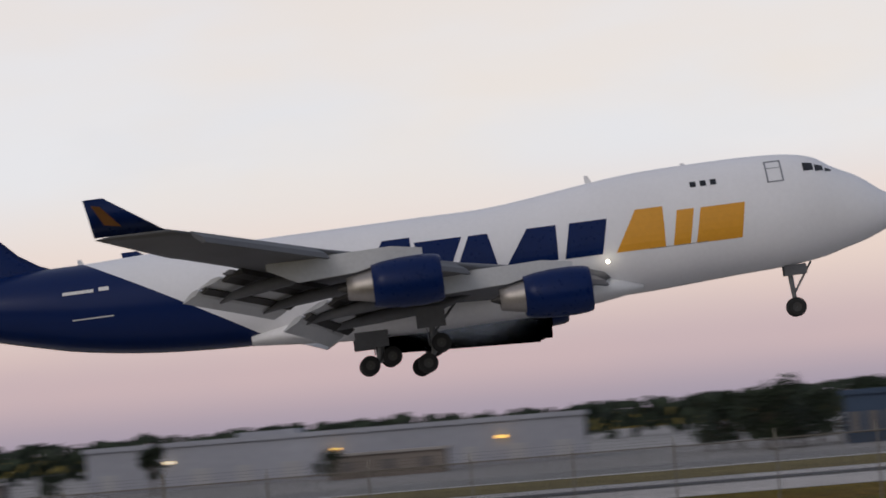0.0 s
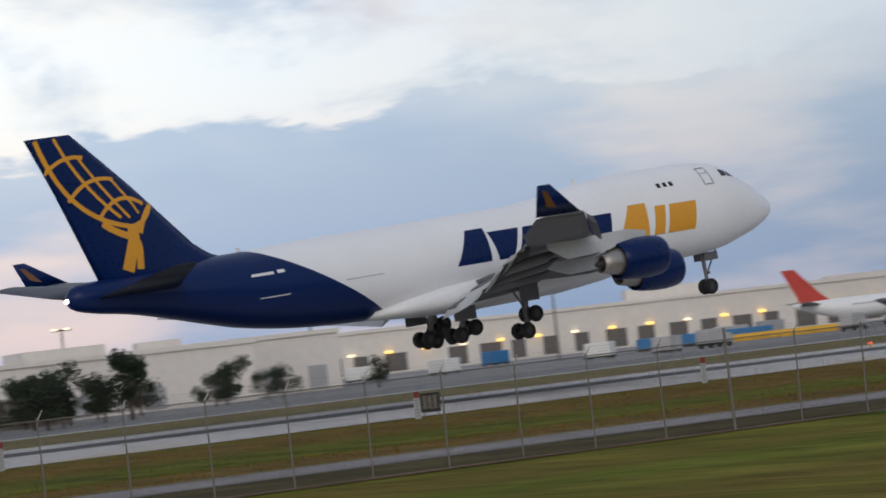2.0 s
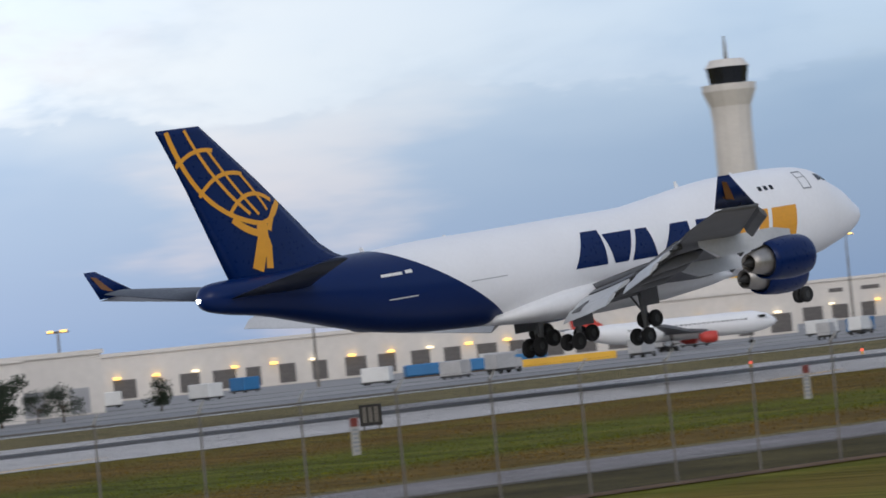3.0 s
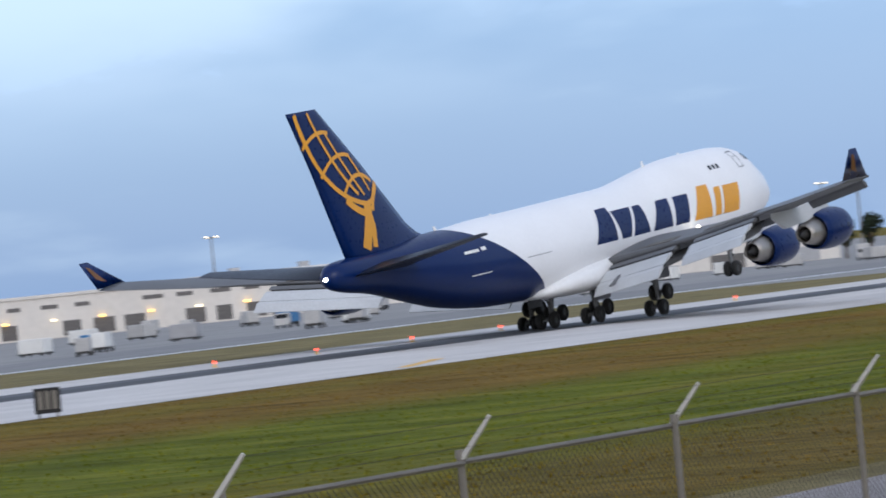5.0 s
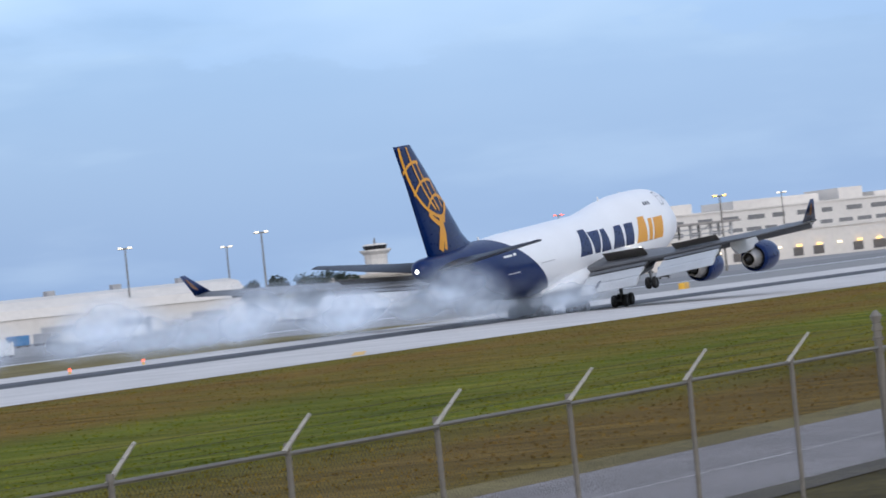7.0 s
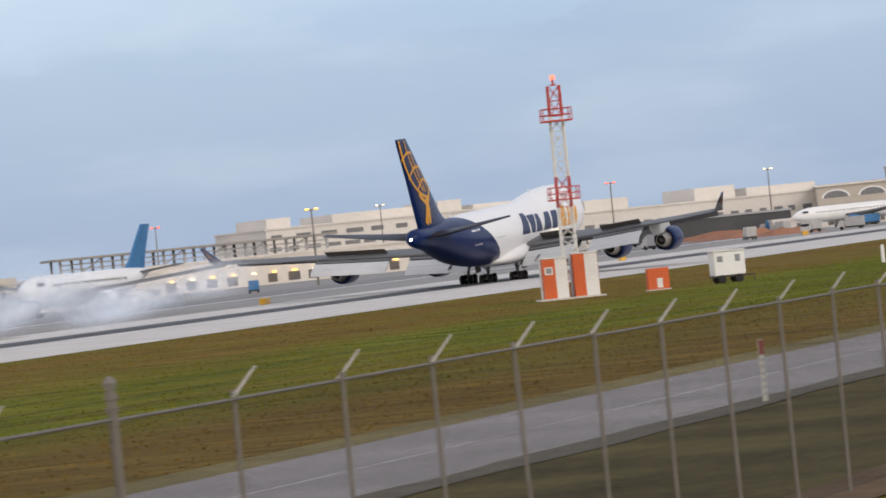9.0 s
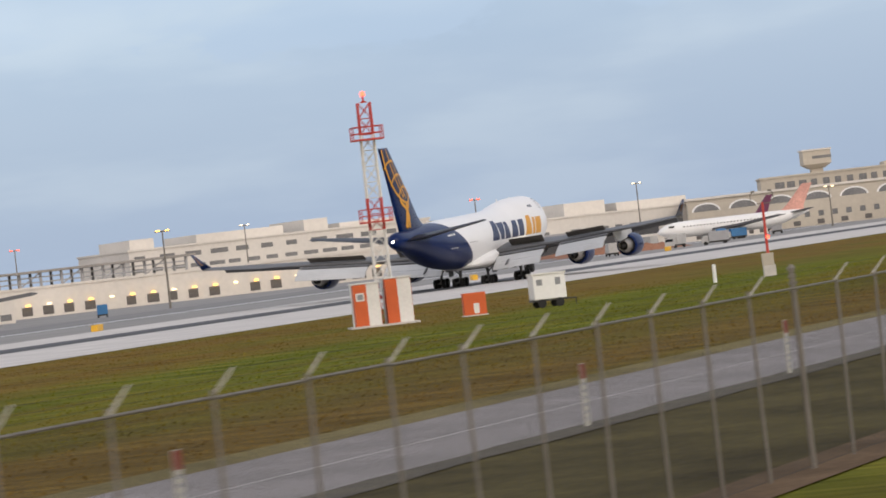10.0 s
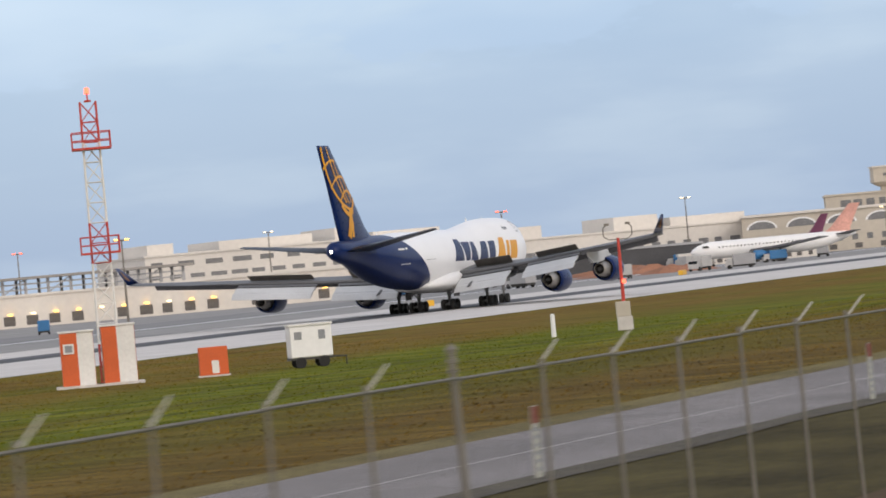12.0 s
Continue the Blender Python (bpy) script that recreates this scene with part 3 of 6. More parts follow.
        part("flap_track_fairing", local(bm), WING, wing, "", True)
    # spoilers: hinged plates, raised after touchdown
    for y0, y1 in ((4.6, 9.8), (13.6, 19.8)):
        le0, c0, z0, _ = wing_at(y0)
        le1, c1, z1, _ = wing_at(y1)
        a = Vector((fwd(le0 + c0 * 0.70), side * y0, z0 + 0.036 * c0 + 0.12))
        b = Vector((fwd(le1 + c1 * 0.70), side * y1, z1 + 0.036 * c1 + 0.12))
        bm = bmesh.new()
        ln = 1.5 if y0 < 5 else 1.25
        lo = [a + Vector((0, 0, 0)), b, b + Vector((-ln, 0, -0.17)), a + Vector((-ln, 0, -0.17))]
        up = [p + Vector((0, 0, 0.05)) for p in lo]
        vs = [bm.verts.new(p - a) for p in lo + up]
        for q in ((0, 1, 2, 3), (4, 5, 6, 7), (0, 1, 5, 4), (1, 2, 6, 5), (2, 3, 7, 6), (3, 0, 4, 7)):
            bm.faces.new([vs[i] for i in q])
        sp = part("spoiler", bm, SPOIL, wing, "dark raised spoiler panel")
        sp.matrix_basis = Matrix.Translation(a - hinge)
        SPOILERS.append((sp, Vector(a - hinge), (b - a).normalized() * side))
    # engines: cowl, core and pylon
    for y, s0, z in ((11.7, 22.2, 2.75), (20.8, 30.8, 3.85)):
        at = Matrix.Translation((fwd(s0), side * y, z))
        bm = bmesh.new()
        revolve(bm, [(-0.6, 1.12), (-0.1, 1.18), (0.0, 1.26), (-0.05, 1.34), (-0.35, 1.43), (-1.2, 1.50), (-2.4, 1.48), (-3.4, 1.38), (-4.1, 1.24), (-4.12, 1.18), (-3.2, 1.16)], 28)
        revolve(bm, [(-0.55, 0.05), (-0.6, 1.12)], 28)
        bmesh.ops.transform(bm, matrix=at, verts=bm.verts)
        part("engine_cowl", local(bm), NAVYM, wing, "glossy navy engine cowl", True)
        bm = bmesh.new()
        revolve(bm, [(-3.2, 1.15), (-4.0, 0.98), (-4.9, 0.80), (-5.6, 0.66), (-5.62, 0.58), (-5.0, 0.5)], 24)
        bmesh.ops.transform(bm, matrix=at, verts=bm.verts)
        part("engine_core", local(bm), METAL, wing, "bare metal exhaust nozzle", True)
        bm = bmesh.new()
        revolve(bm, [(-4.8, 0.56), (-5.5, 0.34), (-6.2, 0.05)], 16)
        bmesh.ops.transform(bm, matrix=at, verts=bm.verts)
        part("exhaust_plug", local(bm), DARKM, wing, "", True)
        le, c, zw, _ = wing_at(y)
        bm = bmesh.new()
        top = zw - 0.05
        prof = [(s0 + 0.9, z + 1.42, top - 0.25, 0.10), (s0 + 2.6, z + 1.35, top + 0.05, 0.24), (s0 + 4.6, z + 0.9, top, 0.26), (le + c * 0.35, z + 0.75, top, 0.2), (le + c * 0.6, top - 0.45, top, 0.05)]
        loft(bm, [[(fwd(s), side * y - w, b), (fwd(s), side * y + w, b), (fwd(s), side * y + w, t), (fwd(s), side * y - w, t)] for s, b, t, w in prof])
        part("engine_pylon", local(bm), FLAP, wing)
    if side < 0:
        bm = bmesh.new()
        bmesh.ops.create_uvsphere(bm, u_segments=8, v_segments=6, radius=0.16, matrix=Matrix.Translation((fwd(45.7), side * 31.0, 7.75)))
        part("wingtip_light", local(bm), NAVGREEN, wing, "green wingtip light")
    return wing, hinge


def wheel_mesh():
    bm = bmesh.new()
    r = 0.62
    revolve(bm, [(-0.23, 0.30), (-0.25, 0.45), (-0.20, r - 0.05), (-0.1, r), (0.1, r), (0.20, r - 0.05), (0.25, 0.45), (0.23, 0.30)], 20, 0, False)
    revolve(bm, [(-0.16, 0.02), (-0.18, 0.31)], 20, 1)
    revolve(bm, [(0.18, 0.31), (0.16, 0.02)], 20, 1)
    bmesh.ops.rotate(bm, matrix=Matrix.Rotation(math.pi / 2, 3, "Z"), verts=bm.verts)
    me = bpy.data.meshes.new("wheel")
    bmesh.ops.recalc_face_normals(bm, faces=bm.faces)
    for f in bm.faces:
        f.smooth = True
    bm.to_mesh(me)
    bm.free()
    me.materials.append(TYRE)
    me.materials.append(DARKM)
    return me


def build_gear(plane):
    wm = wheel_mesh()

    def wheels(parent, spots):
        for p in spots:
            w = new("wheel", wm)
            w.parent, w.location = parent, p
    for name, s, y, ztop in (("wing_gear", 31.2, 5.5, 3.6), ("body_gear", 34.2, 1.95, 2.9)):
        for side in (-1, 1):
            bm = bmesh.new()
            x = fwd(s)
            tube(bm, (x, side * y, 0.7), (x + 0.1, side * (y - 0.25), ztop), 0.17, 0.23, 12)
            tube(bm, (x, side * y, 1.7), (x + 1.7, side * (y - 0.5), ztop), 0.08, 0.08)
            tube(bm, (x, side * y, 1.6), (x, side * (y - 1.6 if y > 3 else y + 1.2), ztop), 0.07, 0.07)
            tube(bm, (x + 0.22, side * y, 1.0), (x + 0.32, side * y, 2.1), 0.05, 0.05)
            tube(bm, (x - 0.22, side * y, 1.1), (x - 0.3, side * y, 2.2), 0.04, 0.04)
            part(name, bm, STRUT, plane, "grey landing gear strut")
            bm = bmesh.new()
            tube(bm, (-0.85, 0, 0.04), (0.85, 0, 0.04), 0.14, 0.14)
            for dx in (-0.75, 0.75):
                tube(bm, (dx, -0.6, 0), (dx, 0.6, 0), 0.09, 0.09)
                tube(bm, (dx * 0.4, -0.3, 0.1), (dx, -0.3, 0.06), 0.04, 0.04, 6)
                tube(bm, (dx * 0.4, 0.3, 0.1), (dx, 0.3, 0.06), 0.04, 0.04, 6)
            truck_beam = part("wheel_truck", bm, STRUT, plane, "four-wheel landing gear truck")
            truck_beam.location = (x, side * y, 0.62)
            wheels(truck_beam, [(dx, dy, 0) for dx in (-0.75, 0.75) for dy in (-0.57, 0.57)])
            TRUCKS.append((truck_beam, Vector((x, side * y, 0.62)), 50 if y > 3 else 16))
            bm = bmesh.new()
            if y > 3:
                box(bm, (x - 0.9, side * (y + 0.75) - 0.03, 2.2), (x + 0.9, side * (y + 0.75) + 0.03, 3.5))
            else:
                box(bm, (x - 1.5, side * (y + 1.0) - 0.03, 1.5), (x + 0.6, side * (y + 1.0) + 0.03, 2.9))
            part("gear_door", bm, WING, plane)
    bm = bmesh.new()
    x = fwd(9.6)
    tube(bm, (x, 0, 0.62), (x - 0.15, 0, 3.3), 0.13, 0.19, 12)
    tube(bm, (x, 0, 1.5), (x + 1.3, 0, 3.4), 0.07, 0.07)
    tube(bm, (x, -0.5, 0.62), (x, 0.5, 0.62), 0.08, 0.08)
    tube(bm, (x + 0.1, -0.28, 1.7), (x + 0.1, 0.28, 1.7), 0.11, 0.11)
    leg = part("nose_gear", bm, STRUT, plane, "grey nose gear strut")
    wheels(leg, [(x, -0.36, 0.62), (x, 0.36, 0.62)])
    for side in (-1, 1):
        bm = bmesh.new()
        box(bm, (x - 0.5, side * 0.62 - 0.025, 2.65), (x + 0.9, side * 0.62 + 0.025, 3.3))
        part("nose_gear_door", bm, WING, plane)


def fin_half(s, z):
    le, te = fin_edges(z)
    u = min(1, max(0, (s - le) / (te - le)))
    return (0.5 - 0.03 * (z - 8.8)) * (4 * u * (1 - u)) ** 0.6 + 0.02


def fin_edges(z):
    v = (z - 8.4) / (19.2 - 8.4)
    return 52.9 + v * (65.1 - 52.9) - 2.2 * max(0, 0.12 - v) / 0.12, 64.4 + v * 4.5


def fin_band(bm, pts, width, side):
    """A painted band along (s, z) points on the fin side."""
    prev = None
    pts = [(s, 8.4 + 1.064 * (z - 8.4)) for s, z in pts]
    for i, (s, z) in enumerate(pts):
        a, b = pts[max(0, i - 1)], pts[min(len(pts) - 1, i + 1)]
        t = Vector((b[0] - a[0], b[1] - a[1])).normalized()
        nx, nz = -t.y * width / 2, t.x * width / 2
        cur = []
        for k in (-1, 1):
            ss, zz = s + k * nx, min(19.15, z + k * nz)
            le, te = fin_edges(zz)
            ss = min(max(ss, le + 0.12), te - 0.05)
            cur.append(bm.verts.new((fwd(ss), side * (fin_half(ss, zz) + 0.03), zz)))
        if prev:
            bm.faces.new((prev[0], prev[1], cur[1], cur[0]))
        prev = cur


def arc_pts(p0, p1, bulge, n=12):
    p0, p1 = Vector(p0), Vector(p1)
    d = p1 - p0
    nrm = Vector((-d.y, d.x))
    return [tuple(p0 + d * (i / n) + nrm * bulge * 4 * (i / n) * (1 - i / n)) for i in range(n + 1)]


def build_tail(plane):
    bm = bmesh.new()
    rings = []
    for z in (8.2, 8.8, 9.4, 10.2, 11.5, 13, 15, 17, 18.8, 19.2):
        le, te = fin_edges(z)
        ring = []
        for k in (1, -1):
            rng = range(0, 11) if k == 1 else range(9, 0, -1)
            for i in rng:
                s = le + (te - le) * i / 10
                ring.append((fwd(s), k * (fin_half(s, z) - 0.02), z))
        rings.append(ring)
    loft(bm, rings)
    fin = part("tail_fin", bm, NAVYM, plane, "tall navy tail fin with gold globe lines", True)
    for side in (-1, 1):
        # globe: outline, meridians and parallels, over a plain forked support
        gb = {"globe_outline": [(arc_pts((68.2, 18.4), (61.0, 11.9), 0.16, 16), 0.34), (arc_pts((61.0, 11.9), (58.85, 13.2), 0.12), 0.34)],
              "globe_meridian": [(arc_pts((66.7, 18.4), (61.9, 12.6), 0.06, 14), 0.26), (arc_pts((64.9, 17.0), (61.1, 12.5), 0.02, 12), 0.22), (arc_pts((62.3, 15.3), (60.2, 12.7), -0.02), 0.2)],
              "globe_parallel": [(arc_pts((67.9, 16.1), (64.4, 16.9), -0.12), 0.28), (arc_pts((66.2, 14.1), (62.0, 15.2), -0.14), 0.28), (arc_pts((63.8, 12.7), (59.6, 13.3), -0.2), 0.28)],
              "globe_support": [(arc_pts((63.6, 12.4), (61.4, 11.3), 0.05), 0.5), (arc_pts((58.9, 13.1), (60.4, 11.4), 0.08), 0.45), ([(61.0, 11.9), (61.1, 11.0), (61.6, 9.9), (62.0, 9.0)], 1.0), ([(61.0, 11.6), (60.7, 10.4), (60.9, 9.0)], 0.6)]}
        for name, lines in gb.items():
            for pts, wd in lines:
                bm = bmesh.new()
                fin_band(bm, pts, wd, side)
                part(name, bm, GOLDM, fin, "gold painted line")
    for side in (-1, 1):
        bm = bmesh.new()
        loft(bm, [airfoil(57.6, 8.0, side * 1.0, 7.45, 0.105, 8), airfoil(60.0, 6.0, side * 4.5, 7.95, 0.095, 8), airfoil(63.7, 2.6, side * 11.1, 8.95, 0.09, 8)])
        part("tailplane", bm, TAILG, plane, "grey tailplane with dark shaded underside", True)
    bm = bmesh.new()
    bmesh.ops.create_uvsphere(bm, u_segments=10, v_segments=8, radius=0.15, matrix=Matrix.Translation((fwd(67.55), 0, 7.6)))
    part("tail_light", bm, LANDING, plane, "bright white tail light")


def build_freighter():
    plane = empty("cargo_airplane", "white and navy four-engined cargo airplane landing with flaps down", "airplane")
    body = part("fuselage", fuselage_mesh(), PAINT, plane, "white fuselage with navy rear and raised upper deck", True)
    # belly fairing at the wing root
    bm = bmesh.new()
    rr = []
    for s, w, b, t in ((18.5, 2.0, 2.9, 3.4), (21, 3.1, 2.5, 4.4), (25, 3.55, 2.15, 5.0), (31, 3.6, 2.05, 4.9), (36, 3.5, 2.15, 4.5), (39, 3.1, 2.4, 3.9), (41.5, 2.2, 2.65, 3.3)):
        ring = []
        for i in range(20):
            a = 2 * math.pi * i / 20
            c, q = math.cos(a), math.sin(a)
            ring.append((fwd(s), math.copysign(w * abs(c) ** 0.7, c), (b + t) / 2 + (t - b) / 2 * math.copysign(abs(q) ** 0.8, q)))
        rr.append(ring)
    loft(bm, rr)
    part("belly_fairing", bm, WHITE, plane, "smooth white belly fairing", True)
    for side in (-1, 1):
        # name blocks: plain slanted shapes, five navy and three gold
        blocks = [(34.8, 31.7, 31.7, 33.3), (31.0, 29.7, 28.7, 31.5), (29.3, 26.8, 27.2, 28.3), (26.3, 23.3, 23.2, 24.9), (22.9, 20.7, 20.2, 22.4),
                  (19.9, 17.0, 16.9, 18.5), (16.55, 15.55, 15.1, 16.1), (15.2, 12.5, 12.1, 14.7)]
        for i, (a, b, c, d) in enumerate(blocks):
            bm = bmesh.new()
            z0 = 5.5 - 0.022 * i
            z1 = z0 + (2.55 if i in (0, 5) else 2.2)
            decal(bm, [(a, z0), (b, z0), (c, z1), (d, z1)], side)
            part("name_block", bm, NAVYM if i < 5 else GOLDM, body, "plain navy block" if i < 5 else "plain gold block")
        bits = [("registration_bar", (52.0, 50.2, 7.2, 7.4), SHELL), ("registration_badge", (49.9, 49.3, 7.22, 7.46), SHELL), ("pale_stripe", (51.6, 49.2, 5.56, 5.63), SHELL),
                ("panel_line", (44.5, 41.2, 5.9, 5.95), LINE), ("panel_line", (18.0, 14.5, 5.35, 5.39), LINE),
                ("deck_window", (15.1, 14.75, 8.9, 9.25), GLASS), ("deck_window", (14.5, 14.15, 8.9, 9.25), GLASS), ("deck_window", (13.9, 13.55, 8.9, 9.25), GLASS)]
        for nm, (a, b, z0, z1), mt in bits:
            bm = bmesh.new()
            decal(bm, [(a, z0), (b, z0), (b, z1), (a, z1)], side, 0.025, 3, 3)
            part(nm, bm, mt, body)
        for a, b, z0, z1 in ((10.6, 10.5, 8.6, 9.9), (9.7, 9.6, 8.6, 9.9), (10.6, 9.6, 9.85, 9.95), (10.6, 9.6, 8.55, 8.64), (10.6, 9.6, 9.45, 9.5)):
            bm = bmesh.new()
            decal(bm, [(a, z0), (b, z0), (b, z1), (a, z1)], side, 0.025, 2, 4)
            part("door_outline", bm, LINE, body)
        for a, b, z0, z1, sl in ((8.35, 7.75, 9.05, 9.6, 0.1), (7.65, 7.15, 8.95, 9.4, 0.14), (7.05, 6.65, 8.85, 9.1, 0.14)):
            bm = bmesh.new()
            decal(bm, [(a, z0), (b, z0), (b, z1 - sl), (a, z1)], side, 0.025, 3, 3)
            part("cockpit_window", bm, GLASS, body, "dark cockpit window")
    for s, z, hgt in ((20.5, 10.1, 0.5), (14.8, 10.36, 0.25), (43, 9.0, 0.4), (50.5, 9.0, 0.45)):
        bm = bmesh.new()
        loft(bm, [[(fwd(s), -0.04, z - 0.1), (fwd(s) - 0.5, -0.04, z - 0.1), (fwd(s) - 0.5, 0.04, z - 0.1), (fwd(s), 0.04, z - 0.1)],
                  [(fwd(s) - 0.3, -0.02, z + hgt), (fwd(s) - 0.55, -0.02, z + hgt), (fwd(s) - 0.55, 0.02, z + hgt), (fwd(s) - 0.3, 0.02, z + hgt)]])
        part("blade_antenna", bm, WHITE, body)
    for side in (-1, 1):
        bm = bmesh.new()
        bmesh.ops.create_uvsphere(bm, u_segments=10, v_segments=8, radius=0.13, matrix=Matrix.Translation((fwd(20.5), side * 3.75, 4.9)))
        part("landing_light", bm, LANDING, plane, "bright warm landing light")
    build_tail(plane)
    build_gear(plane)
    wings = [build_wing(plane, side) for side in (-1, 1)]
    return plane, wings


SPOILERS, TRUCKS = [], []
FREIGHTER, WINGS = build_freighter()

# ---------------------------------------------------------------- fence
def build_fence():
    x0, x1, pitch, h = 22.0, 262.0, 3.1, 3.1
    n = int((x1 - x0) / pitch)
    fence = empty("chain_link_fence", "tall galvanised chain-link fence with outward barbed-wire arms", "fence", pose(0, 0, 0.95))
    bm = bmesh.new()
    tube(bm, (0, 0, -0.3), (0, 0, h + 0.05), 0.029, 0.028, 8)
    tube(bm, (0, 0, h + 0.03), (0, 0, h + 0.09), 0.038, 0.034, 8)
    post_me = bpy.data.meshes.new("post")
    bm.to_mesh(post_me)
    bm.free()
    bm = bmesh.new()
    tube(bm, (0, 0, -0.3), (0, 0, h + 0.36), 0.050, 0.048, 10)
    for z in (h - 0.05, h + 0.08, h + 0.2, h + 0.32):
        tube(bm, (0, 0, z), (0, 0, z + 0.045), 0.066, 0.066, 10)
    tube(bm, (0, 0, h + 0.36), (0, 0, h + 0.43), 0.075, 0.02, 10)
    term_me = bpy.data.meshes.new("terminal_post")
    bm.to_mesh(term_me)
    bm.free()
    bm = bmesh.new()
    vs = loft(bm, [[(-0.02, -0.02, h + 0.02), (0.02, -0.02, h + 0.02), (0.02, 0.03, h + 0.02), (-0.02, 0.03, h + 0.02)],
                   [(-0.009, -0.27, h + 0.31), (0.009, -0.27, h + 0.31), (0.009, -0.248, h + 0.325), (-0.009, -0.248, h + 0.325)]])
    arm_me = bpy.data.meshes.new("barb_arm")
    bm.to_mesh(arm_me)
    bm.free()
    for me in (post_me, term_me):
        me.materials.append(GALV)
    arm_me.materials.append(ARMM)
    for i in range(n + 1):
        x = x0 + i * pitch
        big = i % 17 == 8
        p = new("terminal_post" if big else "post", term_me if big else post_me)
        p.parent, p.location = fence, (x, fence_y(x), 0)
        p.rotation_euler = (radians(random.uniform(-0.8, 0.8)), radians(random.uniform(-0.8, 0.8)), 0)
        if not big:
            a = new("barb_arm", arm_me)
            a.parent, a.location = fence, (x, fence_y(x), 0)
            a.rotation_euler = (0, 0, radians(random.uniform(-7, 7)))
    bm = bmesh.new()
    tube(bm, (0, 0, h), (pitch, -0.022 * pitch, h), 0.023, 0.023, 6)
    rail_me = bpy.data.meshes.new("top_rail")
    bm.to_mesh(rail_me)
    bm.free()
    rail_me.materials.append(GALV)
    for i in range(n):
        r = new("top_rail", rail_me)
        r.parent, r.location = fence, (x0 + i * pitch, fence_y(x0 + i * pitch), random.uniform(-0.012, 0.012))
    bm = bmesh.new()
    for z in (0.06,):
        tube(bm, (x0, fence_y(x0), z), (x1, fence_y(x1), z), 0.006, 0.006, 4)
    part("bottom_wire", bm, WIRE, fence)
    for off, z in ((-0.08, 0.11), (-0.16, 0.20), (-0.25, 0.30)):
        bm = bmesh.new()
        for i in range(n):
            xa, xb = x0 + i * pitch, x0 + (i + 1) * pitch
            tube(bm, (xa, fence_y(xa) + off, h + z), (xb, fence_y(xb) + off, h + z), 0.0025, 0.0025, 3)
        part("barbed_wire", bm, WIRE, fence)
    # woven mesh: crossing diagonal wires
    verts, faces = [], []
    step, w, x = 0.075, 0.0055, x0
    while x < x1 - h:
        for d in (1, -1):
            a, b = (x, x + h) if d > 0 else (x + h, x)
            ya, yb = fence_y(a) + 0.04 + d * 0.003, fence_y(b) + 0.04 + d * 0.003
            k = len(verts)
            verts += [(a - w, ya, 0.06), (a + w, ya, 0.06), (b + w, yb, h - 0.02), (b - w, yb, h - 0.02)]
            faces.append((k, k + 1, k + 2, k + 3))
        x += step
    me = bpy.data.meshes.new("wire_mesh")
    me.from_pydata(verts, [], faces)
    me.materials.append(WIRE)
    ob = new("wire_mesh", me)
    ob.parent = fence
    tagged(ob, "woven diamond wire mesh", kind="stuff")
    return fence


build_fence()


SIGNRED = material("faded_sign_red", (0.20, 0.035, 0.025), 0.6, 0, 0.2, 3.0)
SIGNBOARD = material("weathered_sign_board", (0.40, 0.385, 0.35), 0.7, 0, 0.2, 3.0)


def build_sign(x, z):
    s = empty("warning_sign", "red and white warning sign wired to the fence", "sign", pose(x, fence_y(x) - 0.06, 0.95 + z, 0, 0, -1.3), "fence warning signs")
    bm = bmesh.new()
    part("board", box(bm, (-0.125, -0.012, -0.68), (0.125, 0.0, 0.22)), SIGNBOARD, s)
    bm = bmesh.new()
    part("red_panel", box(bm, (-0.12, -0.018, 0.0), (0.12, -0.012, 0.21)), SIGNRED, s)
    for k in range(6):
        bm = bmesh.new()
        wd = 0.09 - 0.015 * (k % 3)
        part("text_bar", box(bm, (-wd, -0.018, -0.10 - 0.10 * k), (wd, -0.012, -0.05 - 0.10 * k)), LINE, s)


for x, z in SIGN_SPOTS:
    build_sign(x, z)


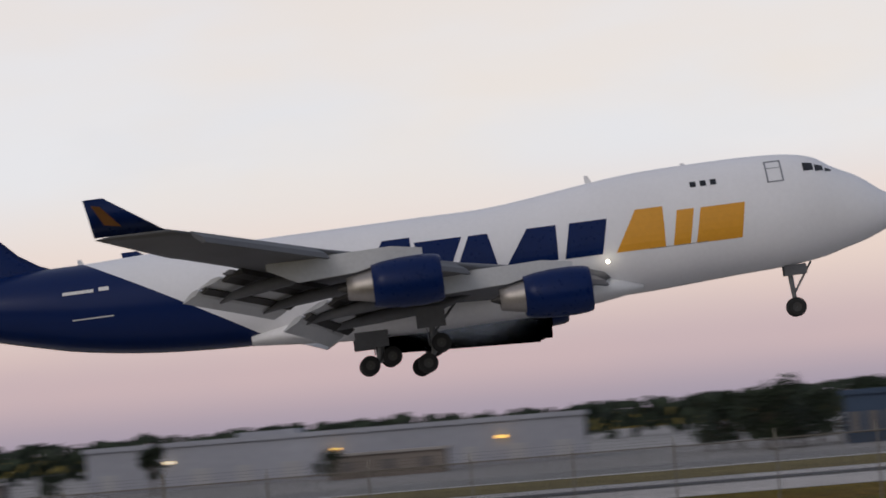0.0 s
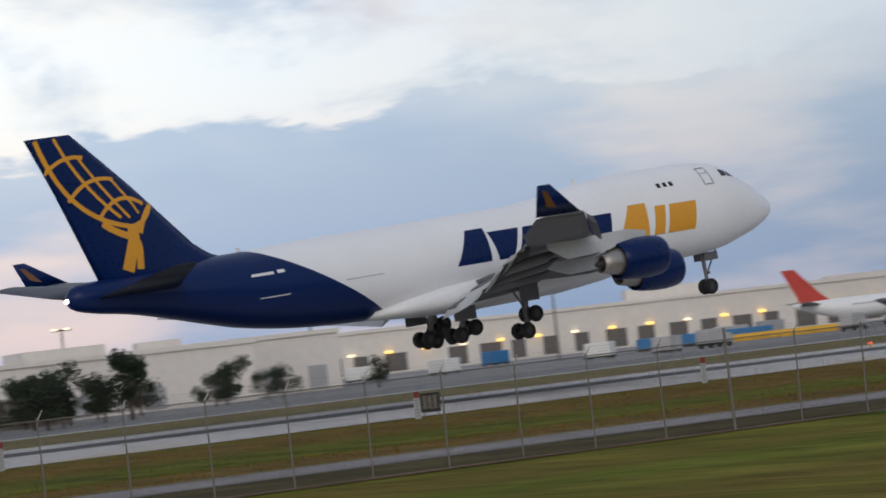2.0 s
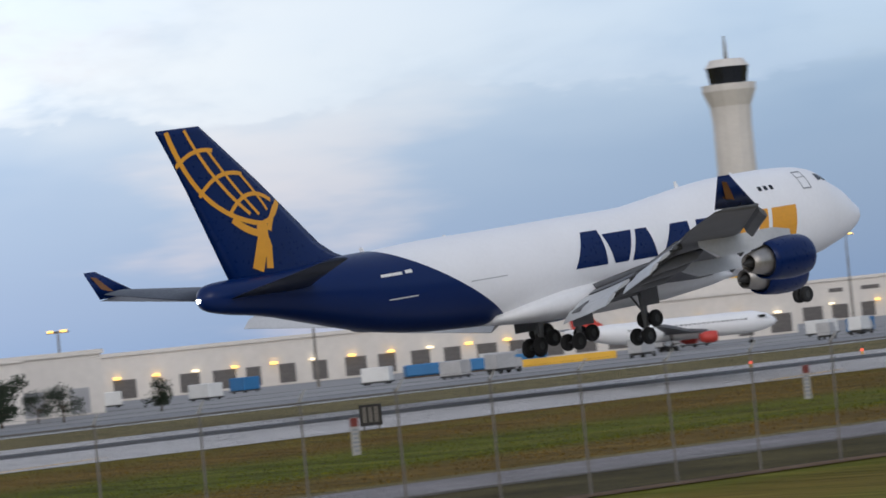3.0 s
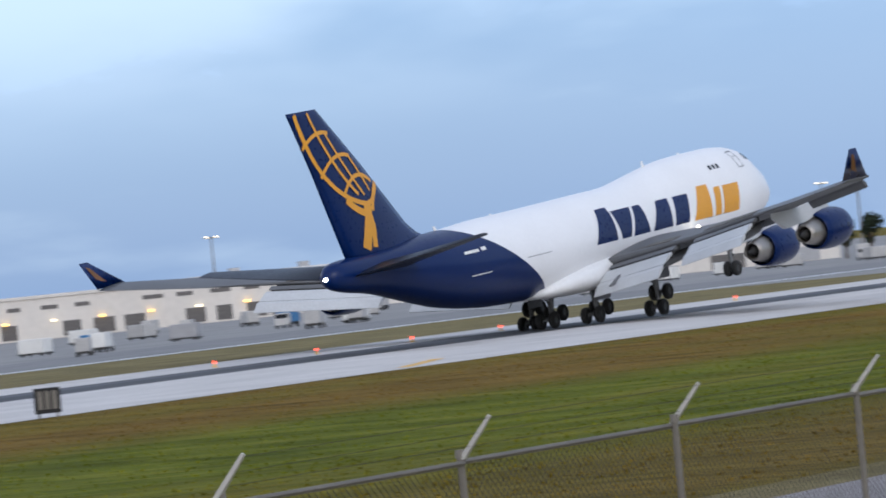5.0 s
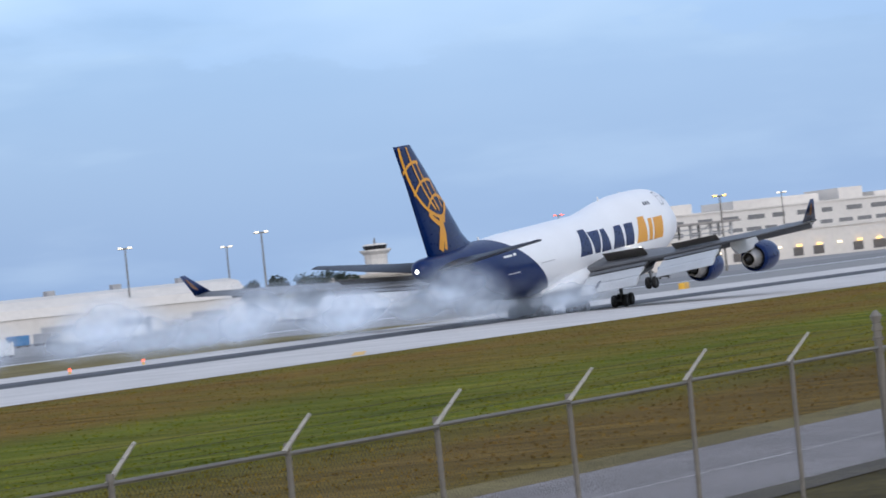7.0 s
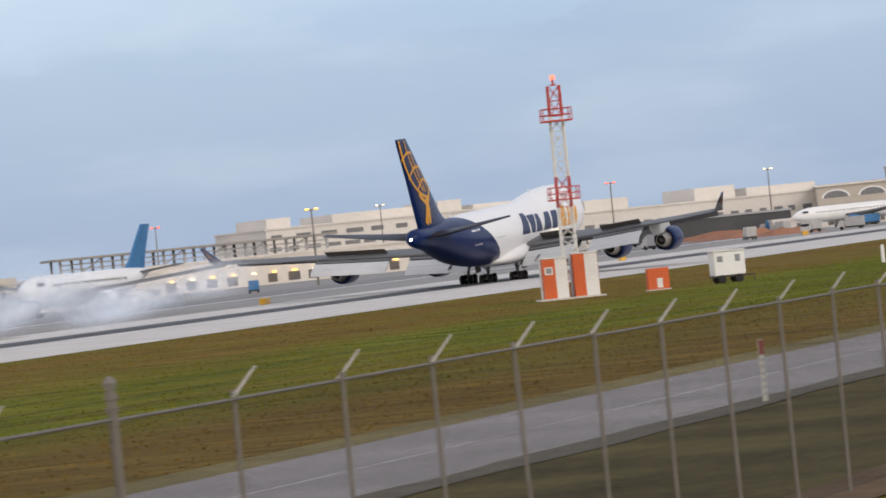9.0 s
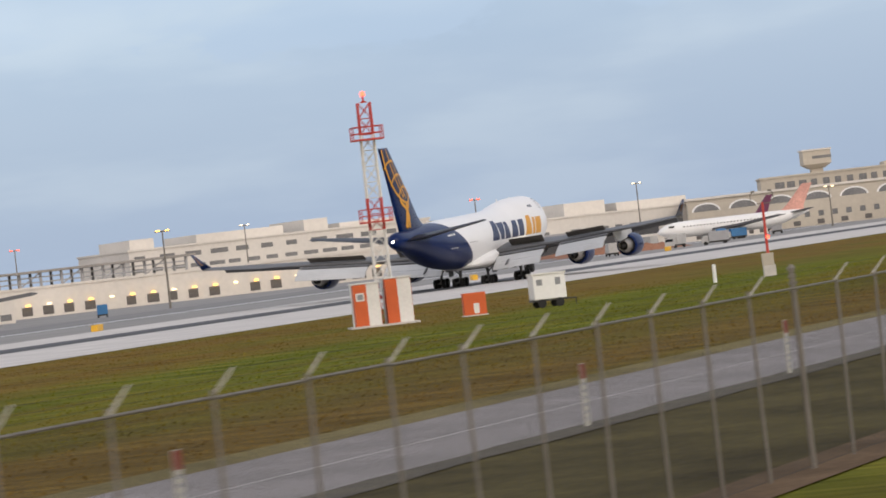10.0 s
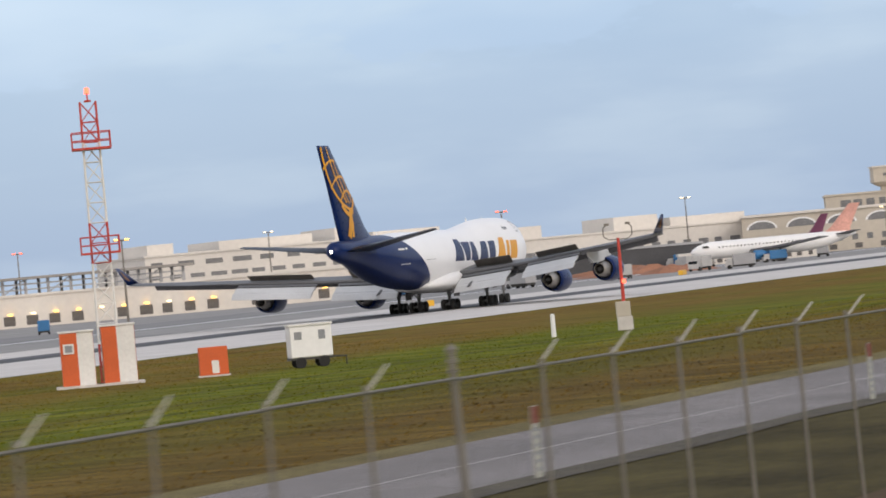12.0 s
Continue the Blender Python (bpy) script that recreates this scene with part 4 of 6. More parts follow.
# ---------------------------------------------------------------- things on the near verge
def lattice_mast(x, y, h):
    """Square lattice in red and white sections with two work platforms and a beacon."""
    mast = empty("lattice_mast", "red and white lattice antenna mast with red beacon", "mast", pose(x, y, 0, 0, 0, 24))
    secs = 7
    wide, top = 1.2, 0.95
    for k in range(secs):
        z0, z1 = h * k / secs, h * (k + 1) / secs
        bm = bmesh.new()
        w0, w1 = (wide + (top - wide) * z / h for z in (z0, z1))
        cs0 = [(sx * w0 / 2, sy * w0 / 2, z0) for sx, sy in ((-1, -1), (1, -1), (1, 1), (-1, 1))]
        cs1 = [(sx * w1 / 2, sy * w1 / 2, z1) for sx, sy in ((-1, -1), (1, -1), (1, 1), (-1, 1))]
        mid = [tuple((Vector(a) + Vector(b)) / 2) for a, b in zip(cs0, cs1)]
        for i in range(4):
            j = (i + 1) % 4
            tube(bm, cs0[i], cs1[i], 0.062, 0.062, 6)
            for p, q in ((cs0[i], mid[j]), (mid[i], cs1[j]), (cs0[j], mid[i]), (mid[j], cs1[i])):
                tube(bm, p, q, 0.024, 0.024, 4)
            for ring in (cs0, mid):
                tube(bm, ring[i], ring[j], 0.028, 0.028, 4)
        part("mast_section", bm, REDP if k in (0, 3, 6) else SHELL, mast, "red lattice section" if k in (0, 3, 6) else "white lattice section")
    for z in (h * 0.46, h * 0.83):
        bm = bmesh.new()
        part("work_platform", box(bm, (-1.15, -1.15, z), (1.15, 1.15, z + 0.12)), REDP, mast, "red work platform")
        for zz in (z + 0.55, z + 1.05):
            bm = bmesh.new()
            for a, b in (((-1.15, -1.15), (1.15, -1.15)), ((1.15, -1.15), (1.15, 1.15)), ((1.15, 1.15), (-1.15, 1.15)), ((-1.15, 1.15), (-1.15, -1.15))):
                tube(bm, (*a, zz), (*b, zz), 0.035, 0.035, 5)
            part("guard_rail", bm, REDP, mast)
        for sx, sy in ((-1, -1), (1, -1), (1, 1), (-1, 1), (0, -1), (0, 1)):
            bm = bmesh.new()
            tube(bm, (sx * 1.15, sy * 1.15, z), (sx * 1.15, sy * 1.15, z + 1.05), 0.035, 0.035, 5)
            part("rail_post", bm, REDP, mast)
    bm = bmesh.new()
    for sx in (-0.3, 0.3):
        tube(bm, (sx, 0, h), (sx, 0, h + 0.5), 0.05, 0.05, 6)
    box(bm, (-0.45, -0.2, h + 0.0), (0.45, 0.2, h + 0.1))
    part("beacon_bracket", bm, REDP, mast)
    for sx in (-0.3, 0.3):
        bm = bmesh.new()
        tube(bm, (sx, 0, h + 0.5), (sx, 0, h + 0.85), 0.17, 0.12, 10)
        part("beacon", bm, BEACON, mast, "glowing red beacon")


def shelter(x, y, rz, wide, deep, high, stripes, window):
    s = empty("equipment_shelter", "orange and white striped equipment shelter on a slab", "shelter", pose(x, y, 0, 0, 0, rz), "striped shelters")
    bm = bmesh.new()
    part("base_slab", box(bm, (-wide / 2 - 0.4, -deep / 2 - 0.4, 0), (wide / 2 + 0.4, deep / 2 + 0.4, 0.14)), CONCRETE, s)
    bm = bmesh.new()
    part("shell", box(bm, (-wide / 2, -deep / 2, 0.14), (wide / 2, deep / 2, high), 0, 0.03), SHELL, s, "white shelter shell")
    bm = bmesh.new()
    part("roof", box(bm, (-wide / 2 - 0.08, -deep / 2 - 0.08, high), (wide / 2 + 0.08, deep / 2 + 0.08, high + 0.1)), SHELL, s)
    for a, b in stripes:
        bm = bmesh.new()
        box(bm, (a, -deep / 2 - 0.012, 0.16), (b, -deep / 2 - 0.003, high - 0.02))
        part("front_stripe", bm, ORANGE, s, "orange stripe")
    for sx in (-1, 1):
        bm = bmesh.new()
        xx = sx * (wide / 2 + 0.008)
        box(bm, (xx - 0.005, -deep / 2, 0.16), (xx + 0.005, -deep / 2 + deep * 0.42, high - 0.02))
        part("side_stripe", bm, ORANGE, s, "orange stripe")
    if window:
        bm = bmesh.new()
        box(bm, (window - 0.32, -deep / 2 - 0.06, high * 0.62), (window + 0.32, -deep / 2 - 0.012, high * 0.62 + 0.6))
        box(bm, (window - 0.22, -deep / 2 - 0.07, high * 0.62 + 0.1), (window + 0.22, -deep / 2 - 0.06, high * 0.62 + 0.5), 1)
        part("vent_hood", bm, [SHELL, LINE], s, "white louvred vent")


def trailer(x, y):
    t = empty("utility_trailer", "boxy white utility trailer on two wheels", "trailer", pose(x, y, 0, 0, 0, -62))
    bm = bmesh.new()
    part("body", box(bm, (-1.25, -0.95, 0.62), (1.25, 0.95, 2.5), 0, 0.05), WHITE, t, "white panelled body")
    bm = bmesh.new()
    part("roof", box(bm, (-1.32, -1.02, 2.5), (1.32, 1.02, 2.62)), SHELL, t)
    bm = bmesh.new()
    box(bm, (-1.3, -0.9, 0.48), (1.3, 0.9, 0.62))
    tube(bm, (1.3, 0, 0.55), (2.2, 0, 0.5), 0.05, 0.05)
    tube(bm, (2.15, 0, 0.5), (2.15, 0, 0.0), 0.04, 0.04)
    part("chassis", bm, DARKM, t)
    for sy in (-0.98, 0.86):
        for sx in (-0.7, 0.7):
            bm = bmesh.new()
            tube(bm, (sx, sy, 0.33), (sx, sy + 0.14, 0.33), 0.33, 0.33, 14)
            part("wheel", bm, TYRE, t)
    for lo, hi in (((-1.0, -0.97, 1.7), (-0.55, -0.95, 2.15)), ((0.45, -0.97, 1.65), (0.85, -0.95, 2.2))):
        bm = bmesh.new()
        part("hatch", box(bm, lo, hi), LINE, t)
    bm = bmesh.new()
    part("side_door", box(bm, (1.25, -0.5, 0.7), (1.27, 0.4, 2.3)), WHITE, t)


def cabinet(x, y):
    c = empty("orange_cabinet", "low orange equipment cabinet with a white panel", "cabinet", pose(x, y, 0, 0, 0, -66))
    bm = bmesh.new()
    part("body", box(bm, (-0.85, -0.55, 0.1), (0.85, 0.55, 1.75), 0, 0.03), ORANGE, c)
    bm = bmesh.new()
    part("panel", box(bm, (-0.12, -0.57, 0.2), (0.3, -0.553, 0.95)), SHELL, c, "white front panel")
    bm = bmesh.new()
    part("plinth", box(bm, (-0.95, -0.65, 0), (0.95, 0.65, 0.1)), CONCRETE, c)


def lamp_pole(x, y):
    p = empty("wind_pole", "slim red pole with twin lamp arms and a control box", "pole", pose(x, y, 0, 0, 0, -70))
    bm = bmesh.new()
    tube(bm, (0, 0, 0.2), (0, 0, 6.1), 0.13, 0.10, 8)
    part("pole", bm, REDP, p, "red pole")
    bm = bmesh.new()
    part("control_box", box(bm, (-0.55, -0.3, 0.9), (0.4, 0.25, 1.9), 0, 0.03), BEIGE, p, "beige control box")
    bm = bmesh.new()
    part("footing", box(bm, (-0.5, -0.3, 0), (0.5, 0.35, 0.9)), CONCRETE, p)
    for s in (-1, 1):
        bm = bmesh.new()
        pts = [(0, 0, 6.0), (s * 0.6, 0, 6.0), (s * 0.95, 0, 6.25), (s * 0.95, 0, 6.8), (s * 0.7, 0, 7.0)]
        for a, b in zip(pts, pts[1:]):
            tube(bm, a, b, 0.04, 0.04, 6)
        part("lamp_arm", bm, GALV, p)
        bm = bmesh.new()
        box(bm, (s * 0.7 - 0.16, -0.1, 6.95), (s * 0.7 + 0.16, 0.1, 7.1))
        part("lamp_head", bm, GALV, p)
    bm = bmesh.new()
    tube(bm, (0.12, -0.2, 3.1), (0.12, -0.2, 3.35), 0.13, 0.13, 8)
    part("red_lamp", bm, BEACON, p, "glowing red lamp")


def marker_post(x, y):
    p = empty("marker_post", "short white marker post in the grass", "post", pose(x, y, 0))
    bm = bmesh.new()
    tube(bm, (0, 0, 0), (0, 0, 1.45), 0.16, 0.15, 10)
    tube(bm, (0, 0, 1.45), (0, 0, 1.52), 0.15, 0.06, 10)
    part("post", bm, WHITE, p)


def board_sign(x, y, rz, text, w, h, back, ink):
    s = empty("airfield_sign", "black runway distance board with a white numeral" if text else "dark framed runway guidance board", "sign", pose(x, y, 0, 0, 0, rz), "airfield boards")
    bm = bmesh.new()
    part("board", box(bm, (-w / 2, -0.12, 0.25), (w / 2, 0.12, 0.25 + h), 0, 0.02), back, s)
    for sx in (-0.35, 0.35):
        bm = bmesh.new()
        tube(bm, (sx * w, 0, 0), (sx * w, 0, 0.3), 0.05, 0.05, 6)
        part("leg", bm, GALV, s)
    if text:
        cu = bpy.data.curves.new("numeral", "FONT")
        cu.body, cu.size, cu.extrude, cu.align_x, cu.align_y = text, h * 1.15, 0.008, "CENTER", "CENTER"
        tmp = bpy.data.objects.new("numeral_curve", cu)
        scene.collection.objects.link(tmp)
        me = bpy.data.meshes.new_from_object(tmp.evaluated_get(bpy.context.evaluated_depsgraph_get()))
        bpy.data.objects.remove(tmp)
        me.materials.clear()
        me.materials.append(ink)
        t = new("numeral", me)
        t.parent = s
        t.matrix_basis = pose(0, -0.14, 0.25 + h / 2, 90, 0, 0)
    else:
        for k in (-1, 0, 1):
            bm = bmesh.new()
            part("text_bar", box(bm, (k * w * 0.27 - w * 0.09, -0.135, 0.45), (k * w * 0.27 + w * 0.09, -0.125, 0.1 + h)), ink, s)


def edge_light(x, y):
    e = empty("runway_edge_light", "small glowing red runway edge light", "light", pose(x, y, 0), "runway edge lights")
    bm = bmesh.new()
    tube(bm, (0, 0, 0), (0, 0, 0.3), 0.14, 0.07, 8)
    part("base", bm, YELLOW, e)
    bm = bmesh.new()
    tube(bm, (0, 0, 0.3), (0, 0, 0.48), 0.11, 0.07, 8)
    part("lens", bm, BEACON, e, "glowing red lens")


lattice_mast(351.9, 116.3, 17.0)
shelter(347.2, 116.4, -66, 1.95, 2.4, 3.3, ((-0.97, 0.02),), -0.5)
shelter(348.3, 114.2, -66, 1.95, 2.4, 3.5, ((-0.97, -0.08),), 0)
cabinet(348.4, 108.3)
trailer(351.9, 103.5)
marker_post(382.5, 97.8)
lamp_pole(*POLE)
board_sign(*SIGN9, -72, "9", 1.7, 1.5, TYRE, WHITE)
board_sign(*SIGN45, -52, "", 1.3, 1.25, TYRE, GALV)
for k in range(7):
    edge_light(262 + 13.5 * k, 190.5)

# ---------------------------------------------------------------- airport buildings beyond the runway
def frame_at(a, b):
    """Pose at a with x along a to b; y points away from the runway side."""
    a, b = Vector((*a, 0)), Vector((*b, 0))
    u = (b - a).normalized()
    n = Vector((-u.y, u.x, 0))
    if n.dot(a) < 0:
        n = -n
    m = Matrix(((u.x, n.x, 0, a.x), (u.y, n.y, 0, a.y), (0, 0, 1, 0), (0, 0, 0, 1)))
    return m, (b - a).length


def building(name, label, a, b, depth, h, wall, rows=(), roof_step=None, lamps=0, lamp_z=3.0, group="", roof_mat=None, parapet=0.5):
    """rows: (z0, z1, count, filled share, material) of openings on the front."""
    m, w = frame_at(a, b)
    t = empty(name, label, "building", m, group)
    rr = random.Random(int(w * 31 + h * 7))
    bm = bmesh.new()
    part("wall", box(bm, (0, 0, 0), (w, depth, h)), wall, t)
    bm = bmesh.new()
    part("roof", box(bm, (-0.3, -0.3, h), (w + 0.3, depth + 0.3, h + parapet)), roof_mat or wall, t)
    if roof_step:
        for u0, u1, hh in roof_step:
            bm = bmesh.new()
            part("roof_block", box(bm, (u0 * w, depth * 0.2, h + parapet), (u1 * w, depth * 0.8, h + parapet + hh)), wall, t)
    for z0, z1, n, share, mat in rows:
        step = w / n
        me = None
        skip = 0.14 if n > 9 else 0.0
        for i in range(n):
            if rr.random() < skip:
                continue
            x0 = step * (i + 0.5 - share / 2)
            if me is None:
                bm = bmesh.new()
                box(bm, (0, -0.06, z0), (step * share, 0.3, z1))
                ob = part("opening", bm, mat, t)
                me = ob.data
            else:
                ob = new("opening", me)
                ob.parent = t
            ob.location, ob.scale = (x0, 0, 0), (rr.uniform(0.7, 1.15), 1, 1)
    for i in range(lamps):
        bm = bmesh.new()
        x = w * (i + 0.5) / lamps
        box(bm, (x - 0.42, -0.75, lamp_z), (x + 0.42, -0.3, lamp_z + 0.3))
        part("wall_lamp", bm, SODIUM if i % 3 else LAMPW, t, "glowing warm wall lamp")
    return t


TANWALL = material("tan_metal_cladding", (0.34, 0.27, 0.22), 0.85, 0, 0.14, 0.3)
WEATHERED = material("weathered_render", (0.19, 0.165, 0.145), 0.9, 0, 0.16, 0.3)
DARKW = material("tinted_window", (0.19, 0.19, 0.195), 0.25, 0, 0.2, 0.4)
building("warehouse", "low beige warehouse among trees", (122.4, 362.7), (143.8, 358.2), 20, 6.0, TANWALL, ((0.2, 2.4, 3, 0.4, GREYB),), None, 0, 0, "town buildings")
building("warehouse", "small white shed among trees", (149.3, 377.1), (160.6, 374.6), 12, 3.4, BEIGE, ((0.2, 2.2, 2, 0.4, GREYB),), None, 0, 0, "town buildings")
building("cargo_shed", "long low grey-blue cargo shed", (30.0, 384.0), (84.0, 380.0), 22, 4.7, material("grey_blue_cladding", (0.30, 0.31, 0.345), 0.7, 0, 0.12, 0.2), ((0.2, 2.2, 11, 0.4, GREYB),), ((0.3, 0.42, 0.5),), 3, 2.9)
building("billboard_house", "dark blue boxy building among trees", (104.5, 319.1), (109.6, 318.1), 6, 4.6, material("slate_blue_cladding", (0.03, 0.055, 0.10), 0.7, 0, 0.2, 0.5), ((1.0, 3.0, 3, 0.5, SHADEM),))
for a, b, h in (((9.9, 358.8), (21.9, 357.7), 2.2), ((55.9, 358.6), (67.9, 357.6), 2.4), ((160.4, 294.6), (167.5, 291.3), 2.8), ((173.9, 302.1), (186.1, 297.5), 2.4), ((198.3, 294.9), (206.5, 291.5), 2.6), ((219.4, 300.6), (232.1, 295.7), 3.0), ((241.1, 312.8), (258.0, 305.8), 3.0)):
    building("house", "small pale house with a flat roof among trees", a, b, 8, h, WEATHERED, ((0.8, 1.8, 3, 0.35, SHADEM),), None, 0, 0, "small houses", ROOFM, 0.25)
building("hangar", "large plain white hangar", (265.3, 334.8), (293.1, 320.8), 35, 6.4, CREAM, ((0.2, 2.6, 4, 0.3, GREYB),), ((0.2, 0.5, 1.2),), 0, 0, "cargo hangars")
building("hangar", "large plain white hangar", (294.0, 348.8), (315.6, 334.8), 30, 6.6, CREAM, ((0.2, 3.0, 5, 0.5, GREYB),), ((0.1, 0.3, 0.8),), 0, 0, "cargo hangars")
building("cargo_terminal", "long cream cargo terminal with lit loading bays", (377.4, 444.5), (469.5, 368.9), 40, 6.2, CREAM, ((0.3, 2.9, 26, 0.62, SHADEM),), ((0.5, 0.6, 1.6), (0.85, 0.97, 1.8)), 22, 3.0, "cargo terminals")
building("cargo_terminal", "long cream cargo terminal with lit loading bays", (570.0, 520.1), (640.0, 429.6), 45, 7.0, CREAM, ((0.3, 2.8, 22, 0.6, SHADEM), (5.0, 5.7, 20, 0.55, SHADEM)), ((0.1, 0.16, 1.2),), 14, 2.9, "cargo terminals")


def arched_hangar(a, b, depth, h):
    m, w = frame_at(a, b)
    t = empty("arched_hangar", "long white hangar with a rounded roof and roof vents", "building", m)
    bm = bmesh.new()
    part("wall", box(bm, (0, 0, 0), (w, depth, h * 0.55)), CREAM, t)
    bm = bmesh.new()
    prof = [(0.0, 0.55), (0.02, 0.75), (0.08, 0.93), (0.2, 1.0), (1.0, 1.0), (1.0, 0.55)]
    loft(bm, [[(-0.4, depth * u - 0.3, h * v) for u, v in prof], [(w + 0.4, depth * u - 0.3, h * v) for u, v in prof]])
    part("roof", bm, CREAM, t, "rounded pale roof")
    for i in range(9):
        bm = bmesh.new()
        x = w * (i + 0.5) / 9
        part("roof_vent", box(bm, (x - 0.8, depth * 0.3, h), (x + 0.8, depth * 0.3 + 2, h + 0.9)), GREYB, t)
    for i in range(8):
        bm = bmesh.new()
        x = w * (i + 0.5) / 8
        part("hangar_door", box(bm, (x - 3.2, -0.08, 0.1), (x + 3.2, 0.2, 2.6)), GREYB if i % 2 else SHADEM, t)


arched_hangar((640.9, 440.3), (723.8, 363.0), 45, 8.0)
building("office_block", "beige airport office block behind trees", (768.7, 370.0), (785.1, 330.7), 30, 5.6, BEIGE, ((0.6, 1.8, 12, 0.5, DARKW), (3.0, 4.2, 12, 0.5, DARKW)), ((0.3, 0.5, 0.8),))
building("office_block", "pale airport office block", (817.8, 378.5), (835.4, 344.4), 24, 4.9, CREAM, ((0.6, 1.8, 10, 0.5, DARKW),))
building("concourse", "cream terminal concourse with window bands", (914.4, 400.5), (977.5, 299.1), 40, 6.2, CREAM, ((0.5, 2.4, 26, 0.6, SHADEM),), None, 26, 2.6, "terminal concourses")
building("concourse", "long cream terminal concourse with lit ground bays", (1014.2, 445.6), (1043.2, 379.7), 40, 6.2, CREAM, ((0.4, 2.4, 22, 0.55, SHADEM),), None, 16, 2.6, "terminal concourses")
building("terminal_block", "stepped cream terminal block with dark window bands", (1111.3, 424.3), (1160.2, 358.0), 50, 13.0, CREAM, ((4.2, 5.4, 14, 0.55, DARKW), (7.4, 8.4, 16, 0.7, DARKW), (10.4, 11.6, 12, 0.6, DARKW)), ((0.04, 0.12, 2.6), (0.26, 0.55, 2.2), (0.62, 0.7, 3.0), (0.74, 0.95, 1.2)), 0, 3, "terminal blocks")
building("terminal_block", "stepped cream terminal block with dark window bands", (1162.3, 357.8), (1206.0, 288.3), 50, 9.2, CREAM, ((1.0, 3.0, 26, 0.6, SHADEM), (4.6, 6.0, 20, 0.6, DARKW)), ((0.1, 0.25, 3.0), (0.48, 0.62, 3.4), (0.66, 0.9, 2.2)), 0, 3, "terminal blocks")
building("dark_shed", "long low dark-clad building on the apron", (1031.9, 294.9), (1050.5, 269.0), 20, 4.8, material("dark_cladding", (0.06, 0.06, 0.065), 0.7, 0, 0.2, 0.3), (), None, 0, 3, "", GREYB)
building("low_annex", "low white annex on the apron", (1026.7, 267.6), (1035.5, 239.8), 14, 2.4, CREAM, ((0.4, 1.6, 12, 0.5, SHADEM),))


def steel_concourse(a, b, h):
    """Unfinished steel frame on top of the concourse."""
    m, w = frame_at(a, b)
    t = empty("steel_frame", "grey steel frame of an unfinished terminal roof", "structure", m)
    bm = bmesh.new()
    part("deck", box(bm, (0, 0, 6.3), (w, 14, 6.6)), GREYB, t)
    bm = bmesh.new()
    part("canopy", box(bm, (-2, -1.5, h), (w + 2, 16, h + 0.5)), ROOFM, t)
    n = 13
    for i in range(n + 1):
        x = w * i / n
        for y in (0, 13):
            bm = bmesh.new()
            part("column", box(bm, (x - 0.28, y, 6.6), (x + 0.28, y + 0.5, h)), GREYB, t)
        if i < n and i % 2:
            bm = bmesh.new()
            tube(bm, (x, 0.2, 6.7), (x + w / n, 0.2, h), 0.14, 0.14, 5)
            part("brace", bm, GREYB, t)
    for z in (7.4, 8.5):
        bm = bmesh.new()
        part("beam", box(bm, (0, 0, z), (w, 0.35, z + 0.3)), GREYB, t)
    bm = bmesh.new()
    part("support_wall", box(bm, (0, 1, 0), (w, 13, 6.3)), CREAM, t)


steel_concourse((917.4, 400.5), (949.0, 349.7), 9.6)


def parking_garage(a, b, h):
    m, w = frame_at(a, b)
    t = empty("arched_terminal", "cream terminal hall with a row of arched windows", "building", m)
    bm = bmesh.new()
    part("wall", box(bm, (0, 0, 0), (w, 60, h)), BEIGE, t)
    bm = bmesh.new()
    part("roof", box(bm, (-0.5, -0.5, h), (w + 0.5, 60, h + 0.6)), CREAM, t)
    n = 9
    for i in range(n):
        bm = bmesh.new()
        x, r = w * (i + 0.5) / n, w / n * 0.34
        pts = [(x + r * math.cos(k * math.pi / 10), h - 3.0 + 0.55 * r * math.sin(k * math.pi / 10)) for k in range(11)]
        loft(bm, [[(p, -0.08, q) for p, q in pts], [(p, 0.3, q) for p, q in pts]])
        part("arched_window", bm, DARKW, t)
        bm = bmesh.new()
        loft(bm, [[(x + (r + 0.5) * math.cos(k * math.pi / 10), -0.05, h - 3.0 + 0.55 * (r + 0.7) * math.sin(k * math.pi / 10)) for k in range(11)],
                  [(x + (r + 0.5) * math.cos(k * math.pi / 10), 0.2, h - 3.0 + 0.55 * (r + 0.7) * math.sin(k * math.pi / 10)) for k in range(11)]])
        part("arch_surround", bm, WHITE, t)
    for k in range(24):
        bm = bmesh.new()
        x = w * (k + 0.5) / 24
        part("window", box(bm, (x - 0.7, -0.07, 2.4), (x + 0.7, 0.2, 3.8)), DARKW, t)
    for k in range(14):
        bm = bmesh.new()
        x = w * (k + 0.5) / 14
        part("window", box(bm, (x - 0.9, -0.07, 0.4), (x + 0.9, 0.2, 1.6)), SHADEM, t)


parking_garage((1154.4, 286.9), (1175.2, 203.6), 9.8)
building("hotel_block", "cream block with a dark window strip above the terminal", (1225.9, 283.1), (1250.1, 187.9), 40, 13.6, BEIGE, ((10.4, 12.4, 30, 0.7, DARKW),), ((0.35, 0.6, 1.0),))


